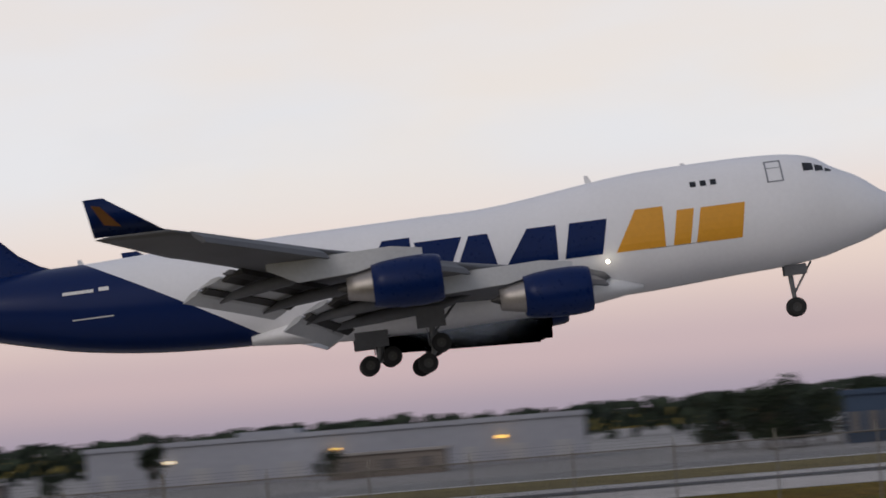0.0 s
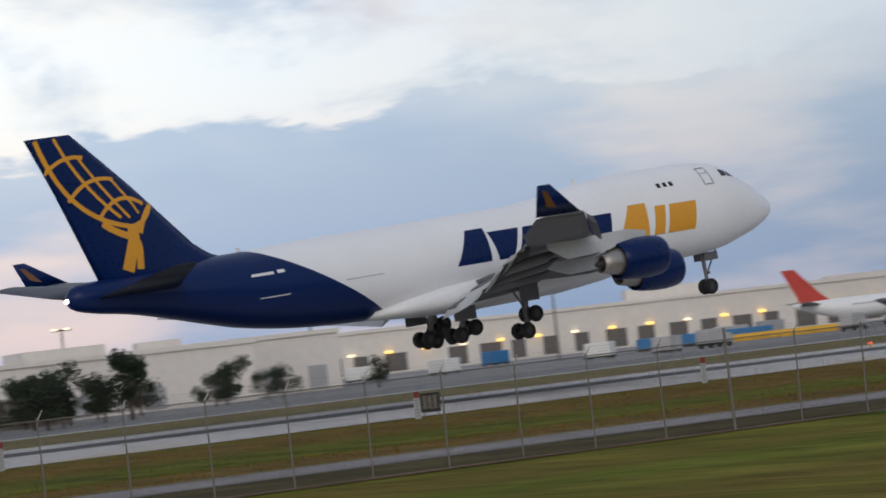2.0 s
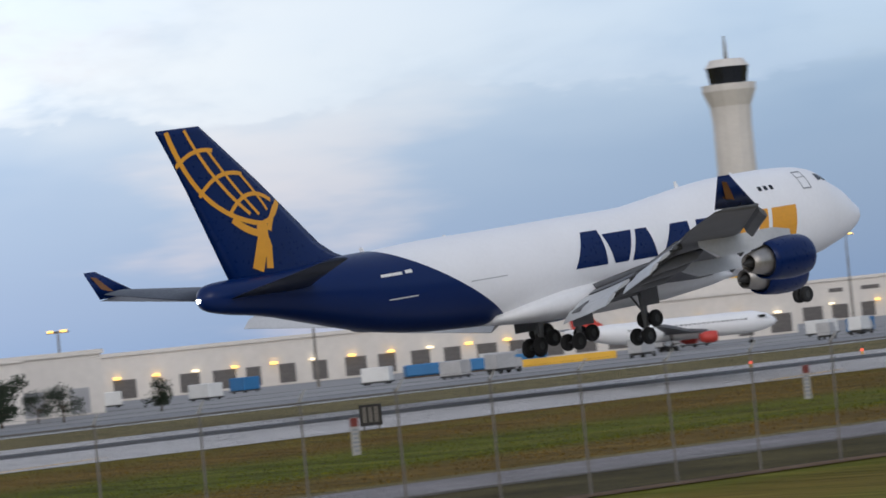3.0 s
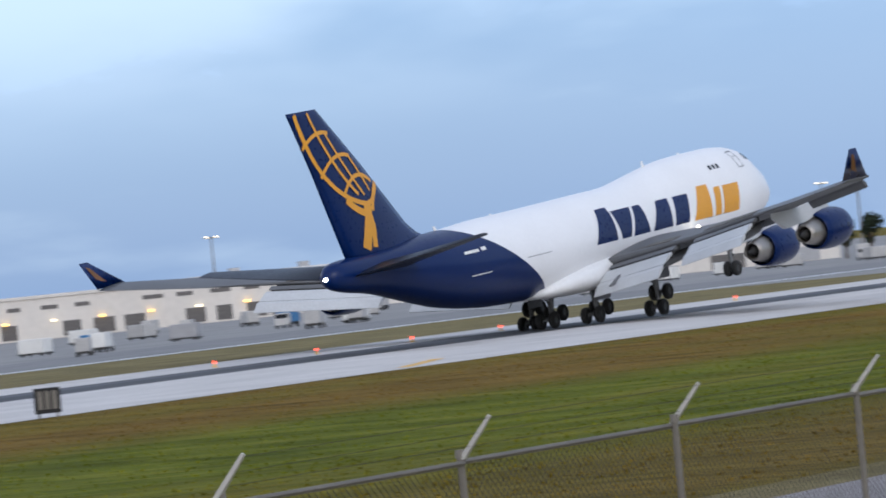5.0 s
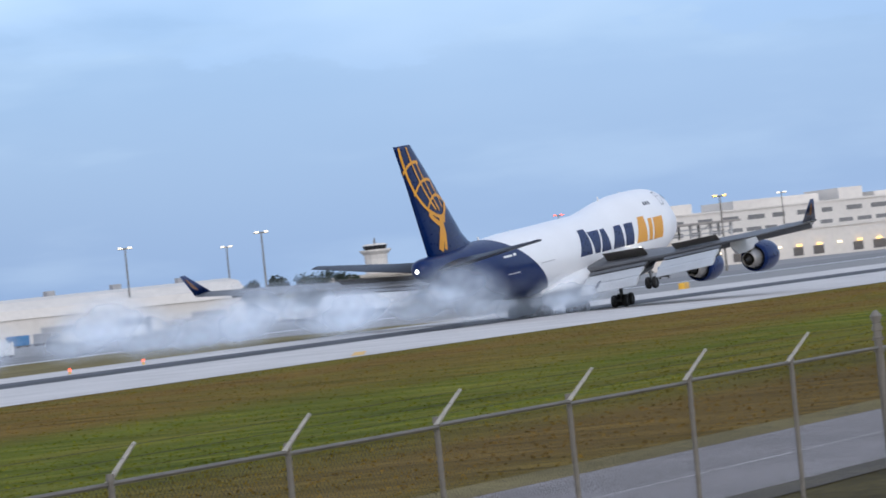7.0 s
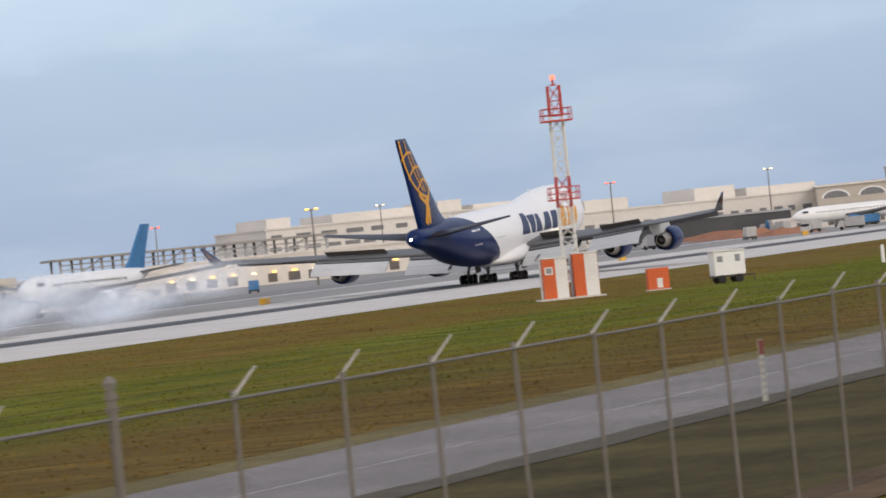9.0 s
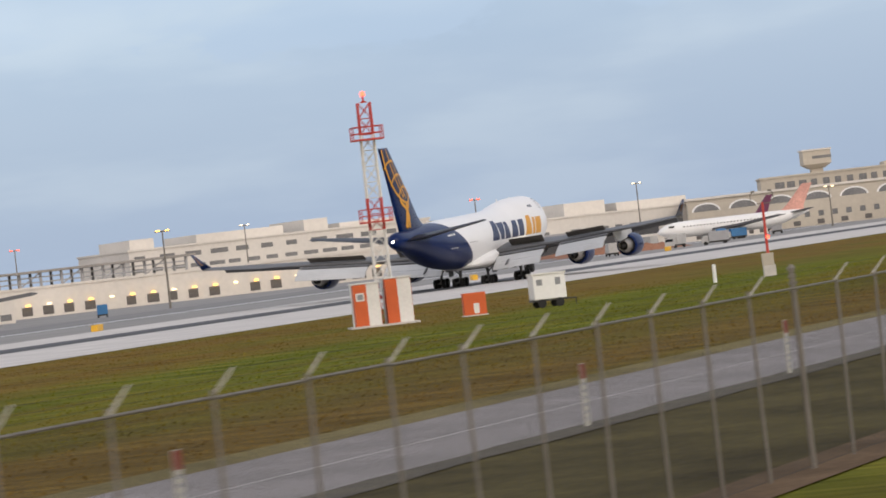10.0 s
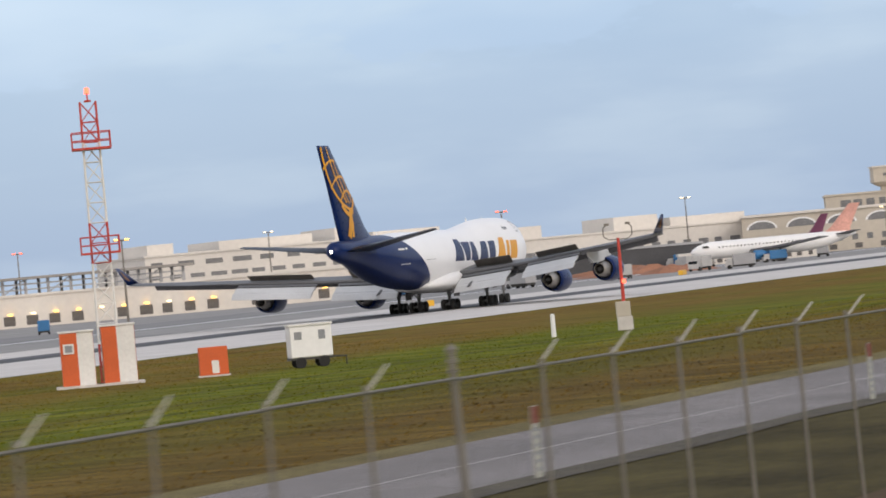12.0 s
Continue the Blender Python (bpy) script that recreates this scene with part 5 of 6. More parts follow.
def ramp_tower(x, y):
    """Flared cab on a short stem."""
    t = empty("ramp_tower", "cream concrete ramp tower with a flared cab", "tower", pose(x, y, 0, 0, 0, -70))
    bm = bmesh.new()
    part("stem", box(bm, (-1.7, -1.7, 0), (1.7, 1.7, 15.6)), BEIGE, t)
    bm = bmesh.new()
    loft(bm, [[(sx * 2.2, sy * 2.2, 15.4) for sx, sy in ((-1, -1), (1, -1), (1, 1), (-1, 1))], [(sx * 3.9, sy * 3.9, 16.6) for sx, sy in ((-1, -1), (1, -1), (1, 1), (-1, 1))],
              [(sx * 3.9, sy * 3.9, 20.4) for sx, sy in ((-1, -1), (1, -1), (1, 1), (-1, 1))]])
    part("cab", bm, BEIGE, t)
    bm = bmesh.new()
    part("cab_window", box(bm, (-1.4, -3.98, 18.1), (3.95, -3.85, 18.9)), DARKW, t)
    bm = bmesh.new()
    part("cab_roof", box(bm, (-4.2, -4.2, 20.4), (4.2, 4.2, 20.8)), CREAM, t)


def control_tower(x, y, h, r, label):
    t = empty("control_tower", label, "tower", pose(x, y, 0, 0, 0, 30))
    bm = bmesh.new()

    def ring(rad, z, n=12):
        return [(rad * math.cos(2 * math.pi * i / n), rad * math.sin(2 * math.pi * i / n), z) for i in range(n)]
    loft(bm, [ring(r, 0), ring(r * 0.92, h * 0.72), ring(r * 0.98, h * 0.79), ring(r * 1.28, h * 0.85), ring(r * 1.28, h * 0.875)])
    part("shaft", bm, CREAM, t)
    bm = bmesh.new()
    loft(bm, [ring(r * 0.88, h * 0.875), ring(r * 1.02, h * 0.94)])
    part("cab_glass", bm, GLASS, t, "dark tinted cab windows")
    bm = bmesh.new()
    loft(bm, [ring(r * 1.06, h * 0.94), ring(r * 0.8, h * 0.97)])
    part("cab_roof", bm, CREAM, t)
    bm = bmesh.new()
    tube(bm, (0, 0, h * 0.97), (0, 0, h * 1.06), 0.1 * r, 0.04 * r, 6)
    part("antenna", bm, GALV, t)


ramp_tower(1265.9, 275.8)
control_tower(1252.0, 1083.8, 98, 8.0, "tall pale control tower with a dark glass cab")
control_tower(863.7, 398.8, 12.8, 2.6, "short pale control tower with a dark glass cab")


def light_mast(x, y, h, lamp):
    t = empty("light_mast", "tall slim apron light mast with glowing lamps", "lamp", pose(x, y, 0, 0, 0, -60), "apron light masts")
    bm = bmesh.new()
    tube(bm, (0, 0, 0), (0, 0, h), 0.22, 0.12, 8)
    part("pole", bm, GALV, t)
    bm = bmesh.new()
    part("crossbar", box(bm, (-1.3, -0.15, h), (1.3, 0.15, h + 0.25)), GALV, t)
    for sx in (-0.85, 0.85):
        bm = bmesh.new()
        part("lamp", box(bm, (sx - 0.34, -0.35, h + 0.12), (sx + 0.34, -0.15, h + 0.36)), lamp, t, "glowing lamp")


for x, y, h, l in ((696.8, 400.8, 14.4, SODIUM), (709.1, 378.3, 14.8, LAMPW), (719.4, 356.4, 15.2, LAMPW), (659.5, 453.4, 14.5, LAMPW), (581.8, 455.5, 14.5, SODIUM), (530.5, 427.9, 14.0, LAMPW), (450.5, 431.8, 12.5, SODIUM),
                   (365.4, 354.4, 9.5, SODIUM), (334.3, 364.8, 9.5, SODIUM), (309.3, 382.8, 10.5, LAMPW), (875.1, 438.7, 15, LAMPW), (768.7, 287.8, 13.5, SODIUM), (1009.2, 300.8, 15.0, BEACON), (1052.7, 431.6, 16.0, BEACON), (1115.9, 393.8, 16.4, LAMPW),
                   (1117.1, 290.2, 15.5, LAMPW), (1050.4, 227.7, 9.0, LAMPW)):
    light_mast(x, y, h, l)


# ---------------------------------------------------------------- parked airliners
def airliner(x, y, rz, size, tail, belly, engine, label):
    """A twin-jet at rest; size is its length in metres."""
    k = size / 55.0
    t = empty("parked_airliner", label, "airplane", pose(x, y, 0, 0, 0, rz), "parked airliners")
    bm = bmesh.new()
    rings = []
    for s, r, z in ((0, 0.15, 5.0), (0.8, 1.0, 5.05), (2.5, 1.9, 5.2), (6, 2.7, 5.3), (12, 2.8, 5.3), (38, 2.8, 5.3), (44, 2.4, 5.7), (50, 1.4, 6.5), (54.5, 0.4, 7.2)):
        rings.append([(k * (27 - s), k * r * math.cos(2 * math.pi * i / 20), k * (z + r * math.sin(2 * math.pi * i / 20))) for i in range(20)])
    loft(bm, rings)
    part("fuselage", bm, belly, t, "", True)
    bm = bmesh.new()
    for side in (-1, 1):
        box(bm, (k * 21.6, side * k * 1.9 - 0.4, k * 6.2), (k * 23.4, side * k * 1.9 + 0.4, k * 6.8))
    part("cockpit_window", bm, GLASS, t)
    for side in (-1, 1):
        bm = bmesh.new()
        for i in range(26):
            xx = k * (18 - i * 1.2)
            box(bm, (xx, side * k * 2.72 - 0.06, k * 5.9), (xx + k * 0.4, side * k * 2.72 + 0.06, k * 6.35))
        tagged(part("window_row", bm, GLASS, t), kind="stuff")
        bm = bmesh.new()
        loft(bm, [[(k * a, side * k * b, k * (c + d)) for a, d in ((p, 0.35), (q, 0.1), (q, -0.1), (p, -0.35))] for p, q, b, c in ((9, -3, 2.0, 4.2), (1, -5, 9, 4.9), (-9.5, -12, 25, 6.6))])
        part("wing", bm, WING, t)
        bm = bmesh.new()
        loft(bm, [[(k * a, side * k * b, k * (c + d)) for a, d in ((p, 0.2), (q, 0.05), (q, -0.05), (p, -0.2))] for p, q, b, c in ((-20, -25.5, 0.8, 6.9), (-24.5, -27, 8.5, 7.8))])
        part("tailplane", bm, WING, t)
        bm = bmesh.new()
        revolve(bm, [(0, 0.9), (0.1, 1.35), (-1, 1.5), (-3, 1.4), (-4.2, 0.9), (-4.2, 0.1)], 16)
        revolve(bm, [(-0.5, 0.05), (-0.6, 1.2)], 16)
        bmesh.ops.transform(bm, matrix=Matrix.Translation((k * 8.5, side * k * 8.2, k * 2.7)) @ Matrix.Scale(k, 4), verts=bm.verts)
        part("engine", bm, engine, t, "", True)
        bm = bmesh.new()
        tube(bm, (k * -1.5, side * k * 3.6, k * 0.6), (k * -1.5, side * k * 3.2, k * 4), 0.25 * k, 0.25 * k)
        for dx in (-0.8, 0.8):
            tube(bm, (k * (-1.5 + dx), side * k * 3.6 - 0.5 * k, 0.6 * k), (k * (-1.5 + dx), side * k * 3.6 + 0.5 * k, 0.6 * k), 0.6 * k, 0.6 * k, 12)
        part("main_gear", bm, TYRE, t)
    bm = bmesh.new()
    loft(bm, [[(k * p, k * 0.3, k * z), (k * q, k * 0.08, k * z), (k * q, -k * 0.08, k * z), (k * p, -k * 0.3, k * z)] for p, q, z in ((-16.5, -25.5, 7.4), (-19.5, -26, 9.5), (-26.0, -29.5, 16.5))])
    part("tail_fin", bm, tail, t, "coloured tail fin")
    bm = bmesh.new()
    tube(bm, (k * 20, 0, 0.5 * k), (k * 20, 0, 3 * k), 0.15 * k, 0.15 * k)
    for sy in (-0.4, 0.4):
        tube(bm, (k * 20, (sy - 0.15) * k, 0.5 * k), (k * 20, (sy + 0.15) * k, 0.5 * k), 0.5 * k, 0.5 * k, 12)
    part("nose_gear", bm, TYRE, t)
    return t


airliner(396.2, 324.1, -30, 27, REDP, WHITE, REDP, "white parked airliner with a red tail and red engines")
airliner(473.3, 404.7, 152, 42, YELLOW, WHITE, WHITE, "white parked cargo jet with a yellow tail")
TAXIING = airliner(627.0, 287.1, 160, 44, BLUEP, WHITE, WHITE, "white parked airliner with a blue tail")
airliner(965.5, 231.4, 118, 34, material("red_white_tail", (0.66, 0.34, 0.28), 0.45, 0, 0.25, 0.5), WHITE, BLUEP, "white parked airliner with a red and white tail")
airliner(1080.8, 261.0, 140, 30, material("plum_tail", (0.14, 0.03, 0.08), 0.45, 0, 0.2, 0.5), WHITE, WHITE, "white parked airliner with a plum tail")
airliner(1065.2, 202.5, 130, 26, material("dark_red_tail", (0.25, 0.03, 0.05), 0.45, 0, 0.2, 0.5), WHITE, WHITE, "small white parked jet with a dark red tail")


# ---------------------------------------------------------------- apron clutter
def truck(x, y, rz, size, paint, label):
    t = empty("service_truck", label, "truck", pose(x, y, 0, 0, 0, rz), "apron vehicles")
    k = size
    bm = bmesh.new()
    loft(bm, [[(xx * k, yy * k, z * k) for xx, yy in ((1.5, -1.1), (3.1 - lean, -1.1), (3.1 - lean, 1.1), (1.5, 1.1))] for z, lean in ((0.5, 0), (1.4, 0.05), (2.2, 0.45))])
    part("cab", bm, DUSTY, t)
    bm = bmesh.new()
    part("cargo_box", box(bm, (-3.2 * k, -1.2 * k, 0.8 * k), (1.35 * k, 1.2 * k, 3.0 * k), 0, 0.05), paint, t)
    bm = bmesh.new()
    part("chassis", box(bm, (-3.2 * k, -0.9 * k, 0.45 * k), (2.9 * k, 0.9 * k, 0.8 * k)), DARKM, t)
    for sx in (-2.2, 2.2):
        for sy in (-1.15, 0.85):
            bm = bmesh.new()
            tube(bm, (sx * k, sy * k, 0.45 * k), (sx * k, (sy + 0.3) * k, 0.45 * k), 0.45 * k, 0.45 * k, 12)
            part("wheel", bm, TYRE, t)
    bm = bmesh.new()
    part("windscreen", box(bm, (2.7 * k, -0.95 * k, 1.45 * k), (3.02 * k, 0.95 * k, 2.05 * k)), GLASS, t)


def container(x, y, rz, paint, label):
    t = empty("cargo_container", label, "container", pose(x, y, 0, 0, 0, rz), "cargo containers")
    bm = bmesh.new()
    part("shell", box(bm, (-1.6, -1.2, 0.35), (1.6, 1.2, 1.95), 0, 0.06), paint, t)
    bm = bmesh.new()
    for i in range(7):
        xx = -1.5 + i * 0.5
        box(bm, (xx - 0.04, -1.24, 0.4), (xx + 0.04, 1.24, 1.9))
    part("rib", bm, paint, t)
    bm = bmesh.new()
    part("dolly", box(bm, (-1.7, -1.2, 0.2), (1.7, 1.2, 0.33)), DARKM, t)
    for sx in (-1.2, 1.2):
        for sy in (-1.0, 0.85):
            bm = bmesh.new()
            tube(bm, (sx, sy, 0.18), (sx, sy + 0.15, 0.18), 0.18, 0.18, 10)
            part("wheel", bm, TYRE, t)


rng = random.Random(7)
DUSTY = material("dusty_white_paint", (0.46, 0.45, 0.44), 0.6, 0, 0.18, 1.0)
paints = ((DUSTY, "dusty white"), (GREYB, "grey"), (BLUEP, "blue"), (YELLOW, "yellow"), (SHELL, "pale"))
for i in range(26):
    u = i / 25
    x = 344 + 410 * u
    y = 279 + 62 * rng.random() + (40 if 0.35 < u < 0.6 else 0)
    p, w = paints[rng.choice((0, 0, 0, 1, 2, 4))]
    truck(x + rng.uniform(-8, 8), y, rng.choice((20, 35, 200, 155)) + rng.uniform(-15, 15), rng.uniform(0.6, 0.85), p, w + " service truck parked on the apron")
for i in range(46):
    u = rng.random()
    p, w = paints[rng.choice((0, 1, 1, 2, 4, 4, 0))]
    container(334 + 330 * u, 286 + 90 * rng.random(), rng.uniform(0, 180), p, w + " ribbed cargo container on a dolly")
for i in range(22):
    x = 832 + 320 * rng.random()
    p, w = paints[rng.choice((0, 0, 1, 2, 3))]
    truck(x, 207 + 0.09 * (x - 832) + 70 * rng.random(), rng.uniform(0, 180), rng.uniform(0.7, 1.0), p, w + " service truck parked on the apron")
for x, y, rz in ((659.7, 199.9, 20), (528.8, 208.7, 15), (823.5, 211.0, 10)):
    t = empty("yellow_barrier", "low yellow barrier blocks beside the runway", "barrier", pose(x, y, 0, 0, 0, rz), "yellow barriers")
    for k in range(3):
        bm = bmesh.new()
        part("block", box(bm, (k * 2.2 - 3, -0.4, 0), (k * 2.2 - 1.0, 0.4, 0.8), 0, 0.05), YELLOW, t)
t = empty("tarpaulin_stack", "blue tarpaulin-covered stack on pallets", "stack", pose(372.0, 334.6, 0, 0, 0, -38))
bm = bmesh.new()
part("cover", box(bm, (-8, -1.5, 0.2), (9, 1.5, 1.6), 0, 0.15), BLUEP, t)
bm = bmesh.new()
part("pallet", box(bm, (-8, -1.5, 0), (9, 1.5, 0.2)), BARK, t)
t = empty("yellow_stack", "yellow pallet stack on the apron", "stack", pose(377.1, 325.3, 0, 0, 0, -38))
bm = bmesh.new()
part("crate", box(bm, (-6, -1.0, 0), (7, 1.0, 0.9), 0, 0.05), YELLOW, t)
for x, y, w in ((940.8, 252.3, 26), (994.0, 271.2, 30), (906.0, 234.6, 16)):
    bm = bmesh.new()
    n = 14
    grid = [[bm.verts.new((w * (i / n - 0.5), 8 * (j / 6 - 0.5), max(0, 2.0 * math.sin(math.pi * i / n) * math.sin(math.pi * j / 6) * (0.7 + 0.6 * noise.noise((i * 0.6, j * 0.8, x)))))) for j in range(7)] for i in range(n + 1)]
    for a, b in zip(grid, grid[1:]):
        for j in range(6):
            bm.faces.new((a[j], a[j + 1], b[j + 1], b[j]))
    ob = part("dirt_mound", bm, RUBBLE)
    ob.matrix_basis = pose(x, y, 0, 0, 0, -65)
    tagged(ob, "reddish heap of dug soil on the apron", "dirt mound", "dirt mounds")


# ---------------------------------------------------------------- trees
def tree_meshes(seed, h, spread, palm=False):
    r = random.Random(seed)
    bm = bmesh.new()
    tube(bm, (0, 0, 0), (r.uniform(-0.2, 0.2), r.uniform(-0.2, 0.2), h * 0.5), 0.05 * h * 0.6, 0.03 * h * 0.6, 8)
    blobs = []
    for i in range(9):
        a, d = r.uniform(0, 6.28), r.uniform(0.1, 0.75) * spread
        z = h * r.uniform(0.22, 0.86)
        c = (d * math.cos(a), d * math.sin(a), z)
        tube(bm, (0, 0, h * r.uniform(0.25, 0.45)), c, 0.02 * h * 0.6, 0.008 * h, 5)
        blobs.append((Vector(c), r.uniform(0.28, 0.5) * spread))
    trunk = bpy.data.meshes.new("trunk")
    bm.to_mesh(trunk)
    bm.free()
    trunk.materials.append(BARK)
    verts, faces = [], []
    for c, rad in blobs:
        for _ in range(230):
            d = Vector((r.gauss(0, 1), r.gauss(0, 1), r.gauss(0, 0.75))).normalized() * rad * r.random() ** 0.45
            p = c + d
            if p.z < h * 0.16:
                continue
            s = r.uniform(0.10, 0.24) * (h / 8)
            u = Vector((r.gauss(0, 1), r.gauss(0, 1), r.gauss(0, 1))).normalized()
            v = u.orthogonal().normalized()
            k = len(verts)
            verts += [tuple(p + u * s), tuple(p + v * s), tuple(p - u * s), tuple(p - v * s + u.cross(v) * s * 0.5)]
            faces.append((k, k + 1, k + 2, k + 3))
    crown = bpy.data.meshes.new("crown")
    crown.from_pydata(verts, [], faces)
    crown.materials.append(LEAF)
    return trunk, crown


TREES = [tree_meshes(11, 7.5, 2.6), tree_meshes(12, 6.2, 3.2), tree_meshes(13, 8.6, 2.4), tree_meshes(14, 4.6, 3.0), tree_meshes(15, 3.4, 2.6)]


def plant_tree(x, y, kind, k, group="tree belt"):
    t = empty("tree", "dark green leafy tree with an uneven crown", "tree", pose(x, y, 0, 0, 0, (x * 37 + y * 11) % 360), group)
    for nm, me in zip(("trunk", "crown"), TREES[kind]):
        o = new(nm, me)
        o.parent = t
        o.scale = (k, k, k)


rt = random.Random(21)
for i in range(96):
    u = i / 95
    x = 95 + 155 * u + rt.uniform(-2, 2)
    y = 338 - 49 * u + rt.uniform(-16, 14)
    if 119 < x < 148 and i % 4:
        continue
    plant_tree(x, y, rt.choice((0, 1, 1, 3, 3, 1, 4, 3)), rt.uniform(0.75, 1.2))
for x, y, k, s in ((37.9, 352.7, 0, 0.8), (55.9, 352.6, 4, 0.9), (27.9, 346.7, 4, 0.9), (97.5, 348.3, 2, 0.75), (100.6, 342.2, 1, 0.9), (106.7, 338.1, 3, 1.0), (206.3, 284.5, 0, 1.15), (210.6, 288.5, 1, 1.1), (170.7, 300.2, 2, 0.95), (173.8, 296.1, 1, 1.1),
                   (163.6, 304.5, 1, 1.0), (213.7, 282.6, 2, 0.95), (258.2, 312.8, 1, 0.9), (268.8, 308.8, 3, 1.0), (277.2, 304.8, 1, 0.85), (288.2, 312.7, 4, 0.9), (251.6, 304.8, 1, 0.9), (243.1, 308.8, 0, 0.9), (247.5, 312.8, 1, 1.0), (254.9, 307.8, 3, 1.1), (261.2, 305.8, 1, 0.8), (265.4, 303.8, 4, 1.1), (272.8, 300.8, 3, 0.8), (280.2, 298.8, 4, 1.0), (294.7, 300.8, 3, 0.8)):
    plant_tree(x, y, k, s)
for x, y, k, s in ((683.6, 337.9, 0, 0.75), (686.2, 332.2, 1, 0.85), (689.8, 327.3, 0, 0.7), (693.3, 318.5, 4, 1.0), (696.0, 312.6, 3, 0.85), (698.5, 306.0, 3, 0.8), (689.3, 334.1, 1, 0.8), (681.9, 341.7, 0, 0.7),
                   (709.1, 317.2, 3, 0.8)):
    plant_tree(x, y, k, s * 1.5, "apron trees")


# far woods closing the view beyond the town
def far_woods():
    r = random.Random(5)
    verts, faces = [], []
    for _ in range(15000):
        x = r.uniform(-350, 480)
        top = 6.1 + 0.5 * noise.noise((x * 0.03, 2.0, 0.5)) + 0.8 * noise.noise((x * 0.15, 5.0, 0.5))
        p = Vector((x, 640 - 0.12 * x + r.uniform(-9, 9), top * r.random() ** 0.6))
        s = r.uniform(0.5, 1.2)
        u = Vector((r.gauss(0, 1), r.gauss(0, 1), r.gauss(0, 1))).normalized()
        v = u.orthogonal().normalized()
        k = len(verts)
        verts += [tuple(p + u * s), tuple(p + v * s), tuple(p - u * s), tuple(p - v * s)]
        faces.append((k, k + 1, k + 2, k + 3))
    me = bpy.data.meshes.new("far_woods")
    me.from_pydata(verts, [], faces)
    me.materials.append(LEAF)
    tagged(new("far_woods", me), "dark belt of distant trees", "trees", kind="stuff")


far_woods()


# ---------------------------------------------------------------- tyre smoke
def smoke_material():
    m = bpy.data.materials.new("tyre_smoke")
    m.use_nodes = True
    nt = m.node_tree
    nt.nodes.clear()
    N, L = nt.nodes.new, nt.links.new
    out, mx, tr, df = N("ShaderNodeOutputMaterial"), N("ShaderNodeMixShader"), N("ShaderNodeBsdfTransparent"), N("ShaderNodeBsdfDiffuse")
    df.inputs[0].default_value = (0.66, 0.76, 0.92, 1)
    co, n, r = N("ShaderNodeTexCoord"), N("ShaderNodeTexNoise"), N("ShaderNodeMapRange")
    n.inputs["Scale"].default_value, n.inputs["Detail"].default_value = 0.32, 2
    L(co.outputs["Object"], n.inputs["Vector"])
    L(n.outputs[0], r.inputs[0])
    r.inputs[1].default_value, r.inputs[2].default_value = 0.25, 0.75
    r.inputs[3].default_value, r.inputs[4].default_value = 0.20, 0.74
    uv, sp, gr = N("ShaderNodeUVMap"), N("ShaderNodeMapping"), N("ShaderNodeTexGradient")
    uv.uv_map = "soft"
    gr.gradient_type = "SPHERICAL"
    sp.inputs["Location"].default_value, sp.inputs["Scale"].default_value = (-1, -1, 0), (2, 2, 1)
    L(uv.outputs[0], sp.inputs[0])
    L(sp.outputs[0], gr.inputs[0])
    mul = N("ShaderNodeMath")
    mul.operation = "MULTIPLY"
    fade = N("ShaderNodeMapRange")
    fade.interpolation_type = "SMOOTHERSTEP"
    L(gr.outputs["Fac"], fade.inputs[0])
    fade.inputs[2].default_value = 0.9
    L(fade.outputs[0], mul.inputs[0])
    L(r.outputs[0], mul.inputs[1])
    L(mul.outputs[0], mx.inputs[0])
    L(tr.outputs[0], mx.inputs[1])
    L(df.outputs[0], mx.inputs[2])
    L(mx.outputs[0], out.inputs[0])
    return m


SMOKE = smoke_material()
PUFFS = []


def smoke_mesh(seed):
    """A few billowing veils, thickest in the middle of each and thinning out to the rim."""
    r = random.Random(seed)
    verts, faces, uvs = [], [], []
    for i in range(1):
        cx, cy, cz = 0.0, 0.0, r.uniform(-0.2, 0.3)
        w, h, yaw = r.uniform(4.5, 6.5), r.uniform(2.3, 3.2), radians(r.uniform(-8, 8))
        n, m, k0 = 10, 8, len(verts)
        for a in range(n + 1):
            for b in range(m + 1):
                u, v = a / n, b / m
                x, z = (u - 0.5) * 2 * w, (v - 0.5) * 2 * h
                y = 0.35 * noise.noise((x * 0.5 + seed, z * 0.6, i)) + 0.35 * math.cos(u * 5)
                verts.append((cx + x * math.cos(yaw) - y * math.sin(yaw), cy + (x * math.sin(yaw) + y * math.cos(yaw)) * 0.5, cz + z))
                uvs.append((u, v))
        for a in range(n):
            for b in range(m):
                q = k0 + a * (m + 1) + b
                faces.append((q, q + m + 1, q + m + 2, q + 1))
    me = bpy.data.meshes.new("tyre_smoke")
    me.from_pydata(verts, [], faces)
    layer = me.uv_layers.new(name="soft")
    for loop in me.loops:
        layer.data[loop.index].uv = uvs[loop.vertex_index]
    for p in me.polygons:
        p.use_smooth = True
    me.materials.append(SMOKE)
    return me


BIRTHS = (5.12, 5.2, 5.27, 5.35, 5.45, 5.55, 5.62, 5.7, 5.78, 5.85, 5.92, 6.0, 6.08, 6.16, 6.25, 6.35, 6.45, 6.55, 6.65, 6.75, 6.85, 6.92, 7.0, 7.06, 7.12, 7.2, 7.28, 7.36, 7.44, 7.5)
for i in range(len(BIRTHS)):
    ob = new("tyre_smoke", smoke_mesh(40 + i))
    tagged(ob, "thin pale blue tyre smoke drifting over the runway", "smoke", "tyre smoke", "stuff")
    PUFFS.append(ob)


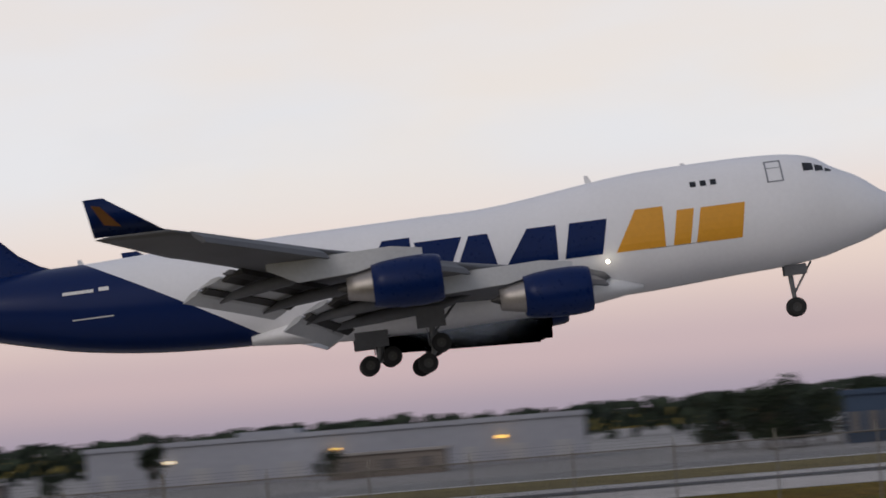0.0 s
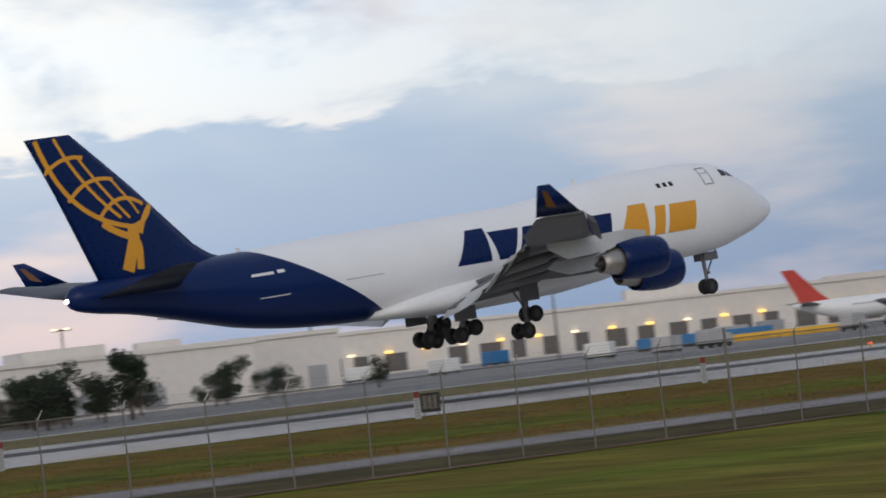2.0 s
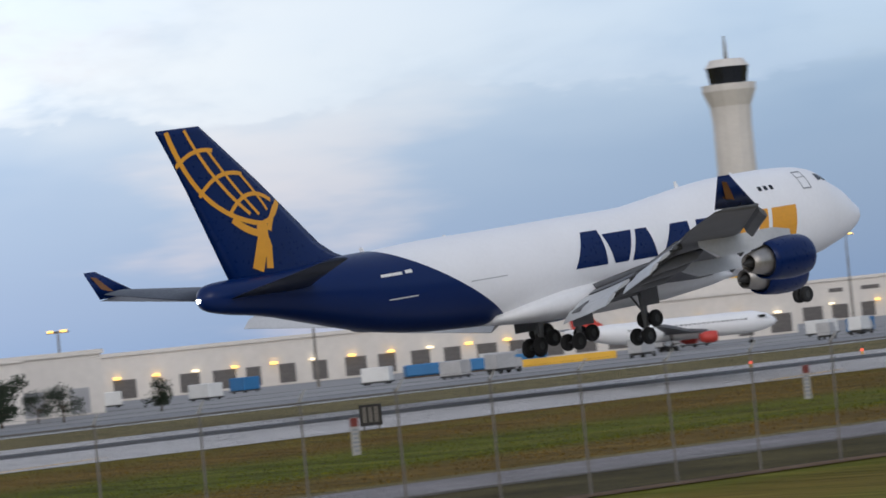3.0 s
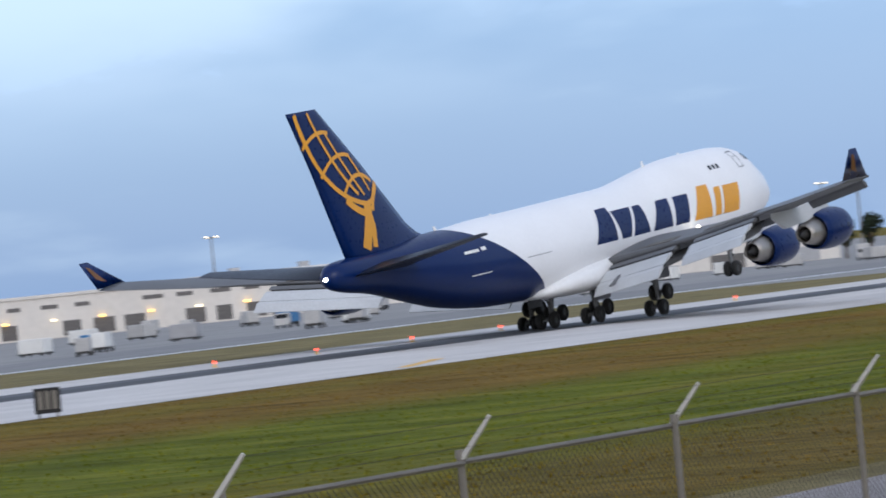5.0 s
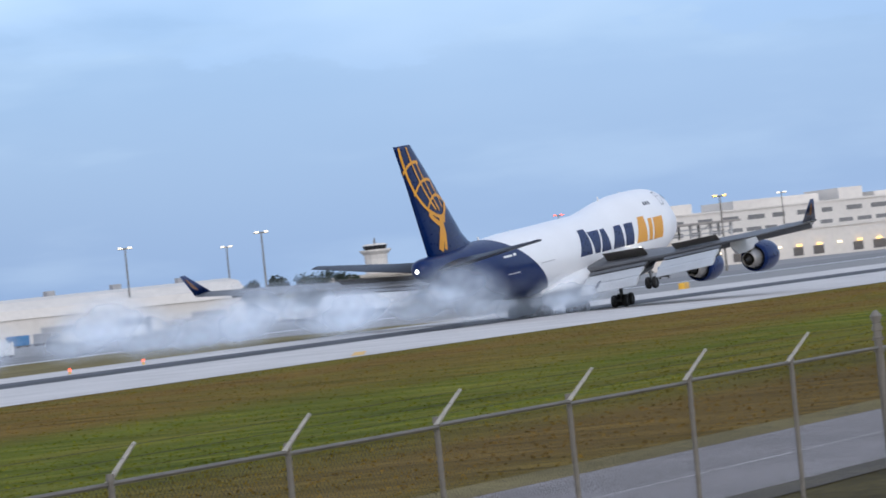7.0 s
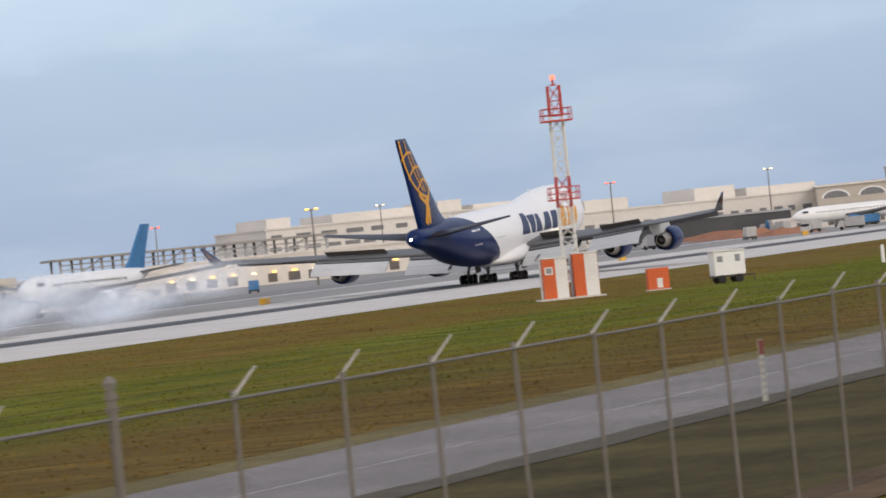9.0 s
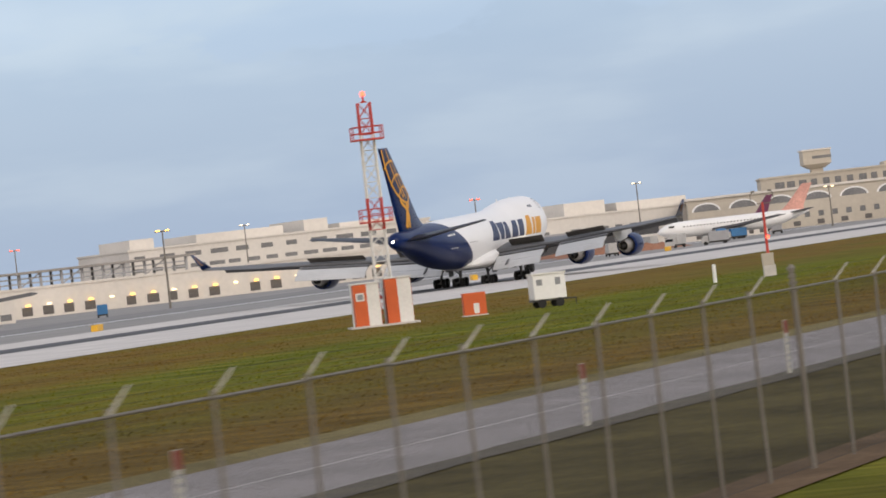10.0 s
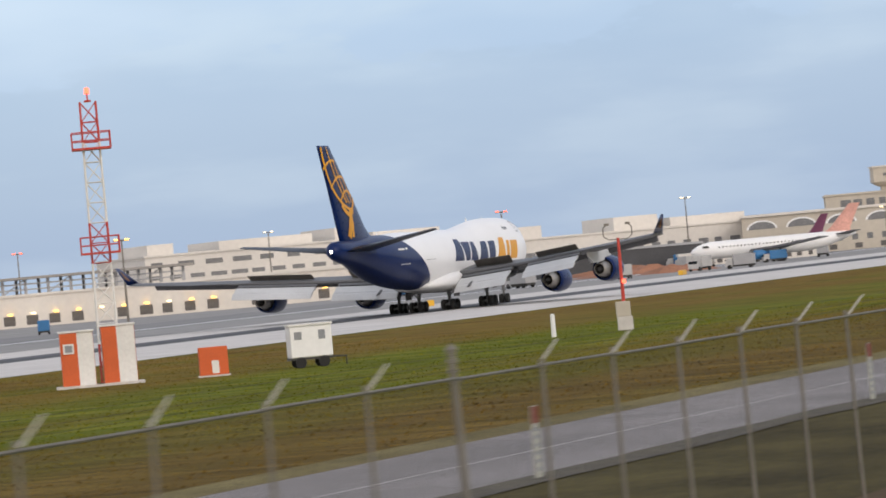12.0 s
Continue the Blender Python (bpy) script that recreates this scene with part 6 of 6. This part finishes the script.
def puffs_drift():
    """Each puff rides in the hold, is shed behind the wheels after touchdown and then hangs and rises."""
    drift = lambda age: 1.5 * age - 22.0 * max(0.0, age - 1.0)
    px = lambda t: float(np.interp(t, PLANE_T, PLANE_X))
    pz = lambda t: float(np.interp(t, (0, 2.5, 5.5), (6.8, 3.6, 0.0)))
    for i, (ob, b) in enumerate(zip(PUFFS, BIRTHS)):
        lift = (1.9, 3.4, 2.3)[i % 3]
        side = (-5.0, 2.0, -1.5, 5.0)[i % 4]
        rows = [(0.5 * k, pose(px(0.5 * k) + 2, RUNWAY_Y, pz(0.5 * k) + 5.8)) for k in range(16) if 0.5 * k < b - 0.3]
        rows += [(b - 0.15, pose(px(b - 0.15) + 1, RUNWAY_Y, pz(b) + 5.6)), (b, pose(px(b) - 4, RUNWAY_Y + side, 1.6, 0, 0, -50))]
        x0, t = px(b) - 6, b + 0.3
        while t < 11.9:
            age = t - b
            rows.append((t, pose(x0 + drift(age), RUNWAY_Y + side + 1.2 * age, lift + 0.45 * age, 0, 0, -62 - 2 * age)))
            t += 1.0
        age = 12.0 - b
        rows.append((12.0, pose(x0 + drift(age), RUNWAY_Y + side + 1.2 * age, lift + 0.45 * age, 0, 0, -62 - 2 * age)))
        walk(ob, rows)


PLANE_T = (0.0, 0.5, 1.0, 1.5, 2.0, 2.5, 3.0, 3.5, 4.0, 4.5, 5.0, 5.5, 6.0, 6.5, 7.0, 7.5, 8.0, 8.5, 9.0, 9.5, 10.0, 10.5, 11.0, 11.5, 12.0)
PLANE_X = (60.82, 96.46, 133.55, 171.77, 210.06, 220.86, 231.76, 242.67, 255.17, 270.83, 295.58, 324.49, 353.32, 383.3, 412.44, 441.28, 471.57, 502.75, 533.56, 562.76, 589.35, 608.5, 611.5, 608.0, 600.0)

# ---------------------------------------------------------------- what moves
def motions():
    walk(FREIGHTER, [
        (0.0, pose(60.82, RUNWAY_Y, 8.91, -0.35, -2.92, 0)),
        (0.5, pose(96.46, RUNWAY_Y, 7.73, -0.19, -2.91, 0)),
        (1.0, pose(133.55, RUNWAY_Y, 6.51, -0.10, -2.79, 0)),
        (1.5, pose(171.77, RUNWAY_Y, 5.44, 0.07, -2.66, 0)),
        (2.0, pose(210.06, RUNWAY_Y, 4.70, -0.14, -3.06, 0)),
        (2.5, pose(220.86, RUNWAY_Y, 4.08, -0.59, -2.95, 0)),
        (3.0, pose(231.76, RUNWAY_Y, 3.39, -1.04, -3.23, 0)),
        (3.5, pose(242.67, RUNWAY_Y, 2.66, -1.50, -3.87, 0)),
        (4.0, pose(255.17, RUNWAY_Y, 1.93, -1.87, -4.50, 0)),
        (4.5, pose(270.83, RUNWAY_Y, 1.23, -2.01, -4.78, 0)),
        (5.0, pose(295.58, RUNWAY_Y, 0.60, -1.98, -4.43, 0)),
        (5.5, pose(324.49, RUNWAY_Y, 0.00, -2.23, -4.27, 0)),
        (6.0, pose(353.32, RUNWAY_Y, 0.00, -2.05, -3.96, 0)),
        (6.5, pose(383.30, RUNWAY_Y, 0.00, -1.40, -3.37, 0)),
        (7.0, pose(412.44, RUNWAY_Y, 0.00, -0.90, -3.27, 0)),
        (7.5, pose(441.28, RUNWAY_Y, 0.00, -0.61, -3.12, 0)),
        (8.0, pose(471.57, RUNWAY_Y, 0.00, -0.49, -2.92, 0)),
        (8.5, pose(502.75, RUNWAY_Y, 0.00, -0.41, -2.67, 0)),
        (9.0, pose(533.56, RUNWAY_Y, 0.00, -0.34, -2.37, 0)),
        (9.5, pose(562.76, RUNWAY_Y, 0.00, -0.23, -2.02, 0)),
        (10.0, pose(589.35, RUNWAY_Y, 0.00, 0.02, -1.53, 0)),
        (10.5, pose(608.50, RUNWAY_Y, 0.00, -0.32, -1.05, 0)),
        (11.0, pose(611.50, RUNWAY_Y, 0.00, -0.08, -0.45, 0)),
        (11.5, pose(608.00, RUNWAY_Y, 0.00, -0.54, 0.01, 0)),
        (12.0, pose(600.00, RUNWAY_Y, 0.01, -0.50, 0.22, 0)),
    ])
    flex = [(0.0, 1.38), (0.5, 1.18), (1.0, 1.04), (1.5, 0.84), (2.0, 0.87), (2.5, 0.83), (3.0, 0.81), (3.5, 0.80), (4.0, 0.79), (4.5, 0.77), (5.0, 0.69), (5.5, 0.66), (6.0, 0.05), (6.5, -0.47), (7.0, -0.67), (7.5, -0.85), (8.0, -0.96), (8.5, -1.03), (9.0, -1.10), (9.5, -1.18), (10.0, -1.29), (10.5, -1.46), (11.0, -1.29), (11.5, -1.46), (12.0, -1.39)]
    for (wing, hinge), side in zip(WINGS, (-1, 1)):
        walk(wing, [(t, Matrix.Translation(hinge) @ Matrix.Rotation(side * f / 29.0, 4, "X")) for t, f in flex])
    for plate, at, axis in SPOILERS:
        walk(plate, [(t, Matrix.Translation(at) @ Matrix.Rotation(radians(a), 4, axis)) for t, a in ((0, 0), (5.9, 0), (6.6, 36), (7.4, 44), (12, 44))])
    for beam, at, hang in TRUCKS:
        walk(beam, [(t, Matrix.Translation(at) @ Matrix.Rotation(radians(-hang * k), 4, "Y")) for t, k in ((0, 1), (4.85, 1), (5.2, 0.45), (5.45, 0), (12, 0))])
    walk(TAXIING, [(t, pose(653 + 13.5 * (9.5 - t), 287, 0, 0, 0, 175)) for t in (0.0, 3.0, 6.0, 9.0, 12.0)])
    puffs_drift()


motions()
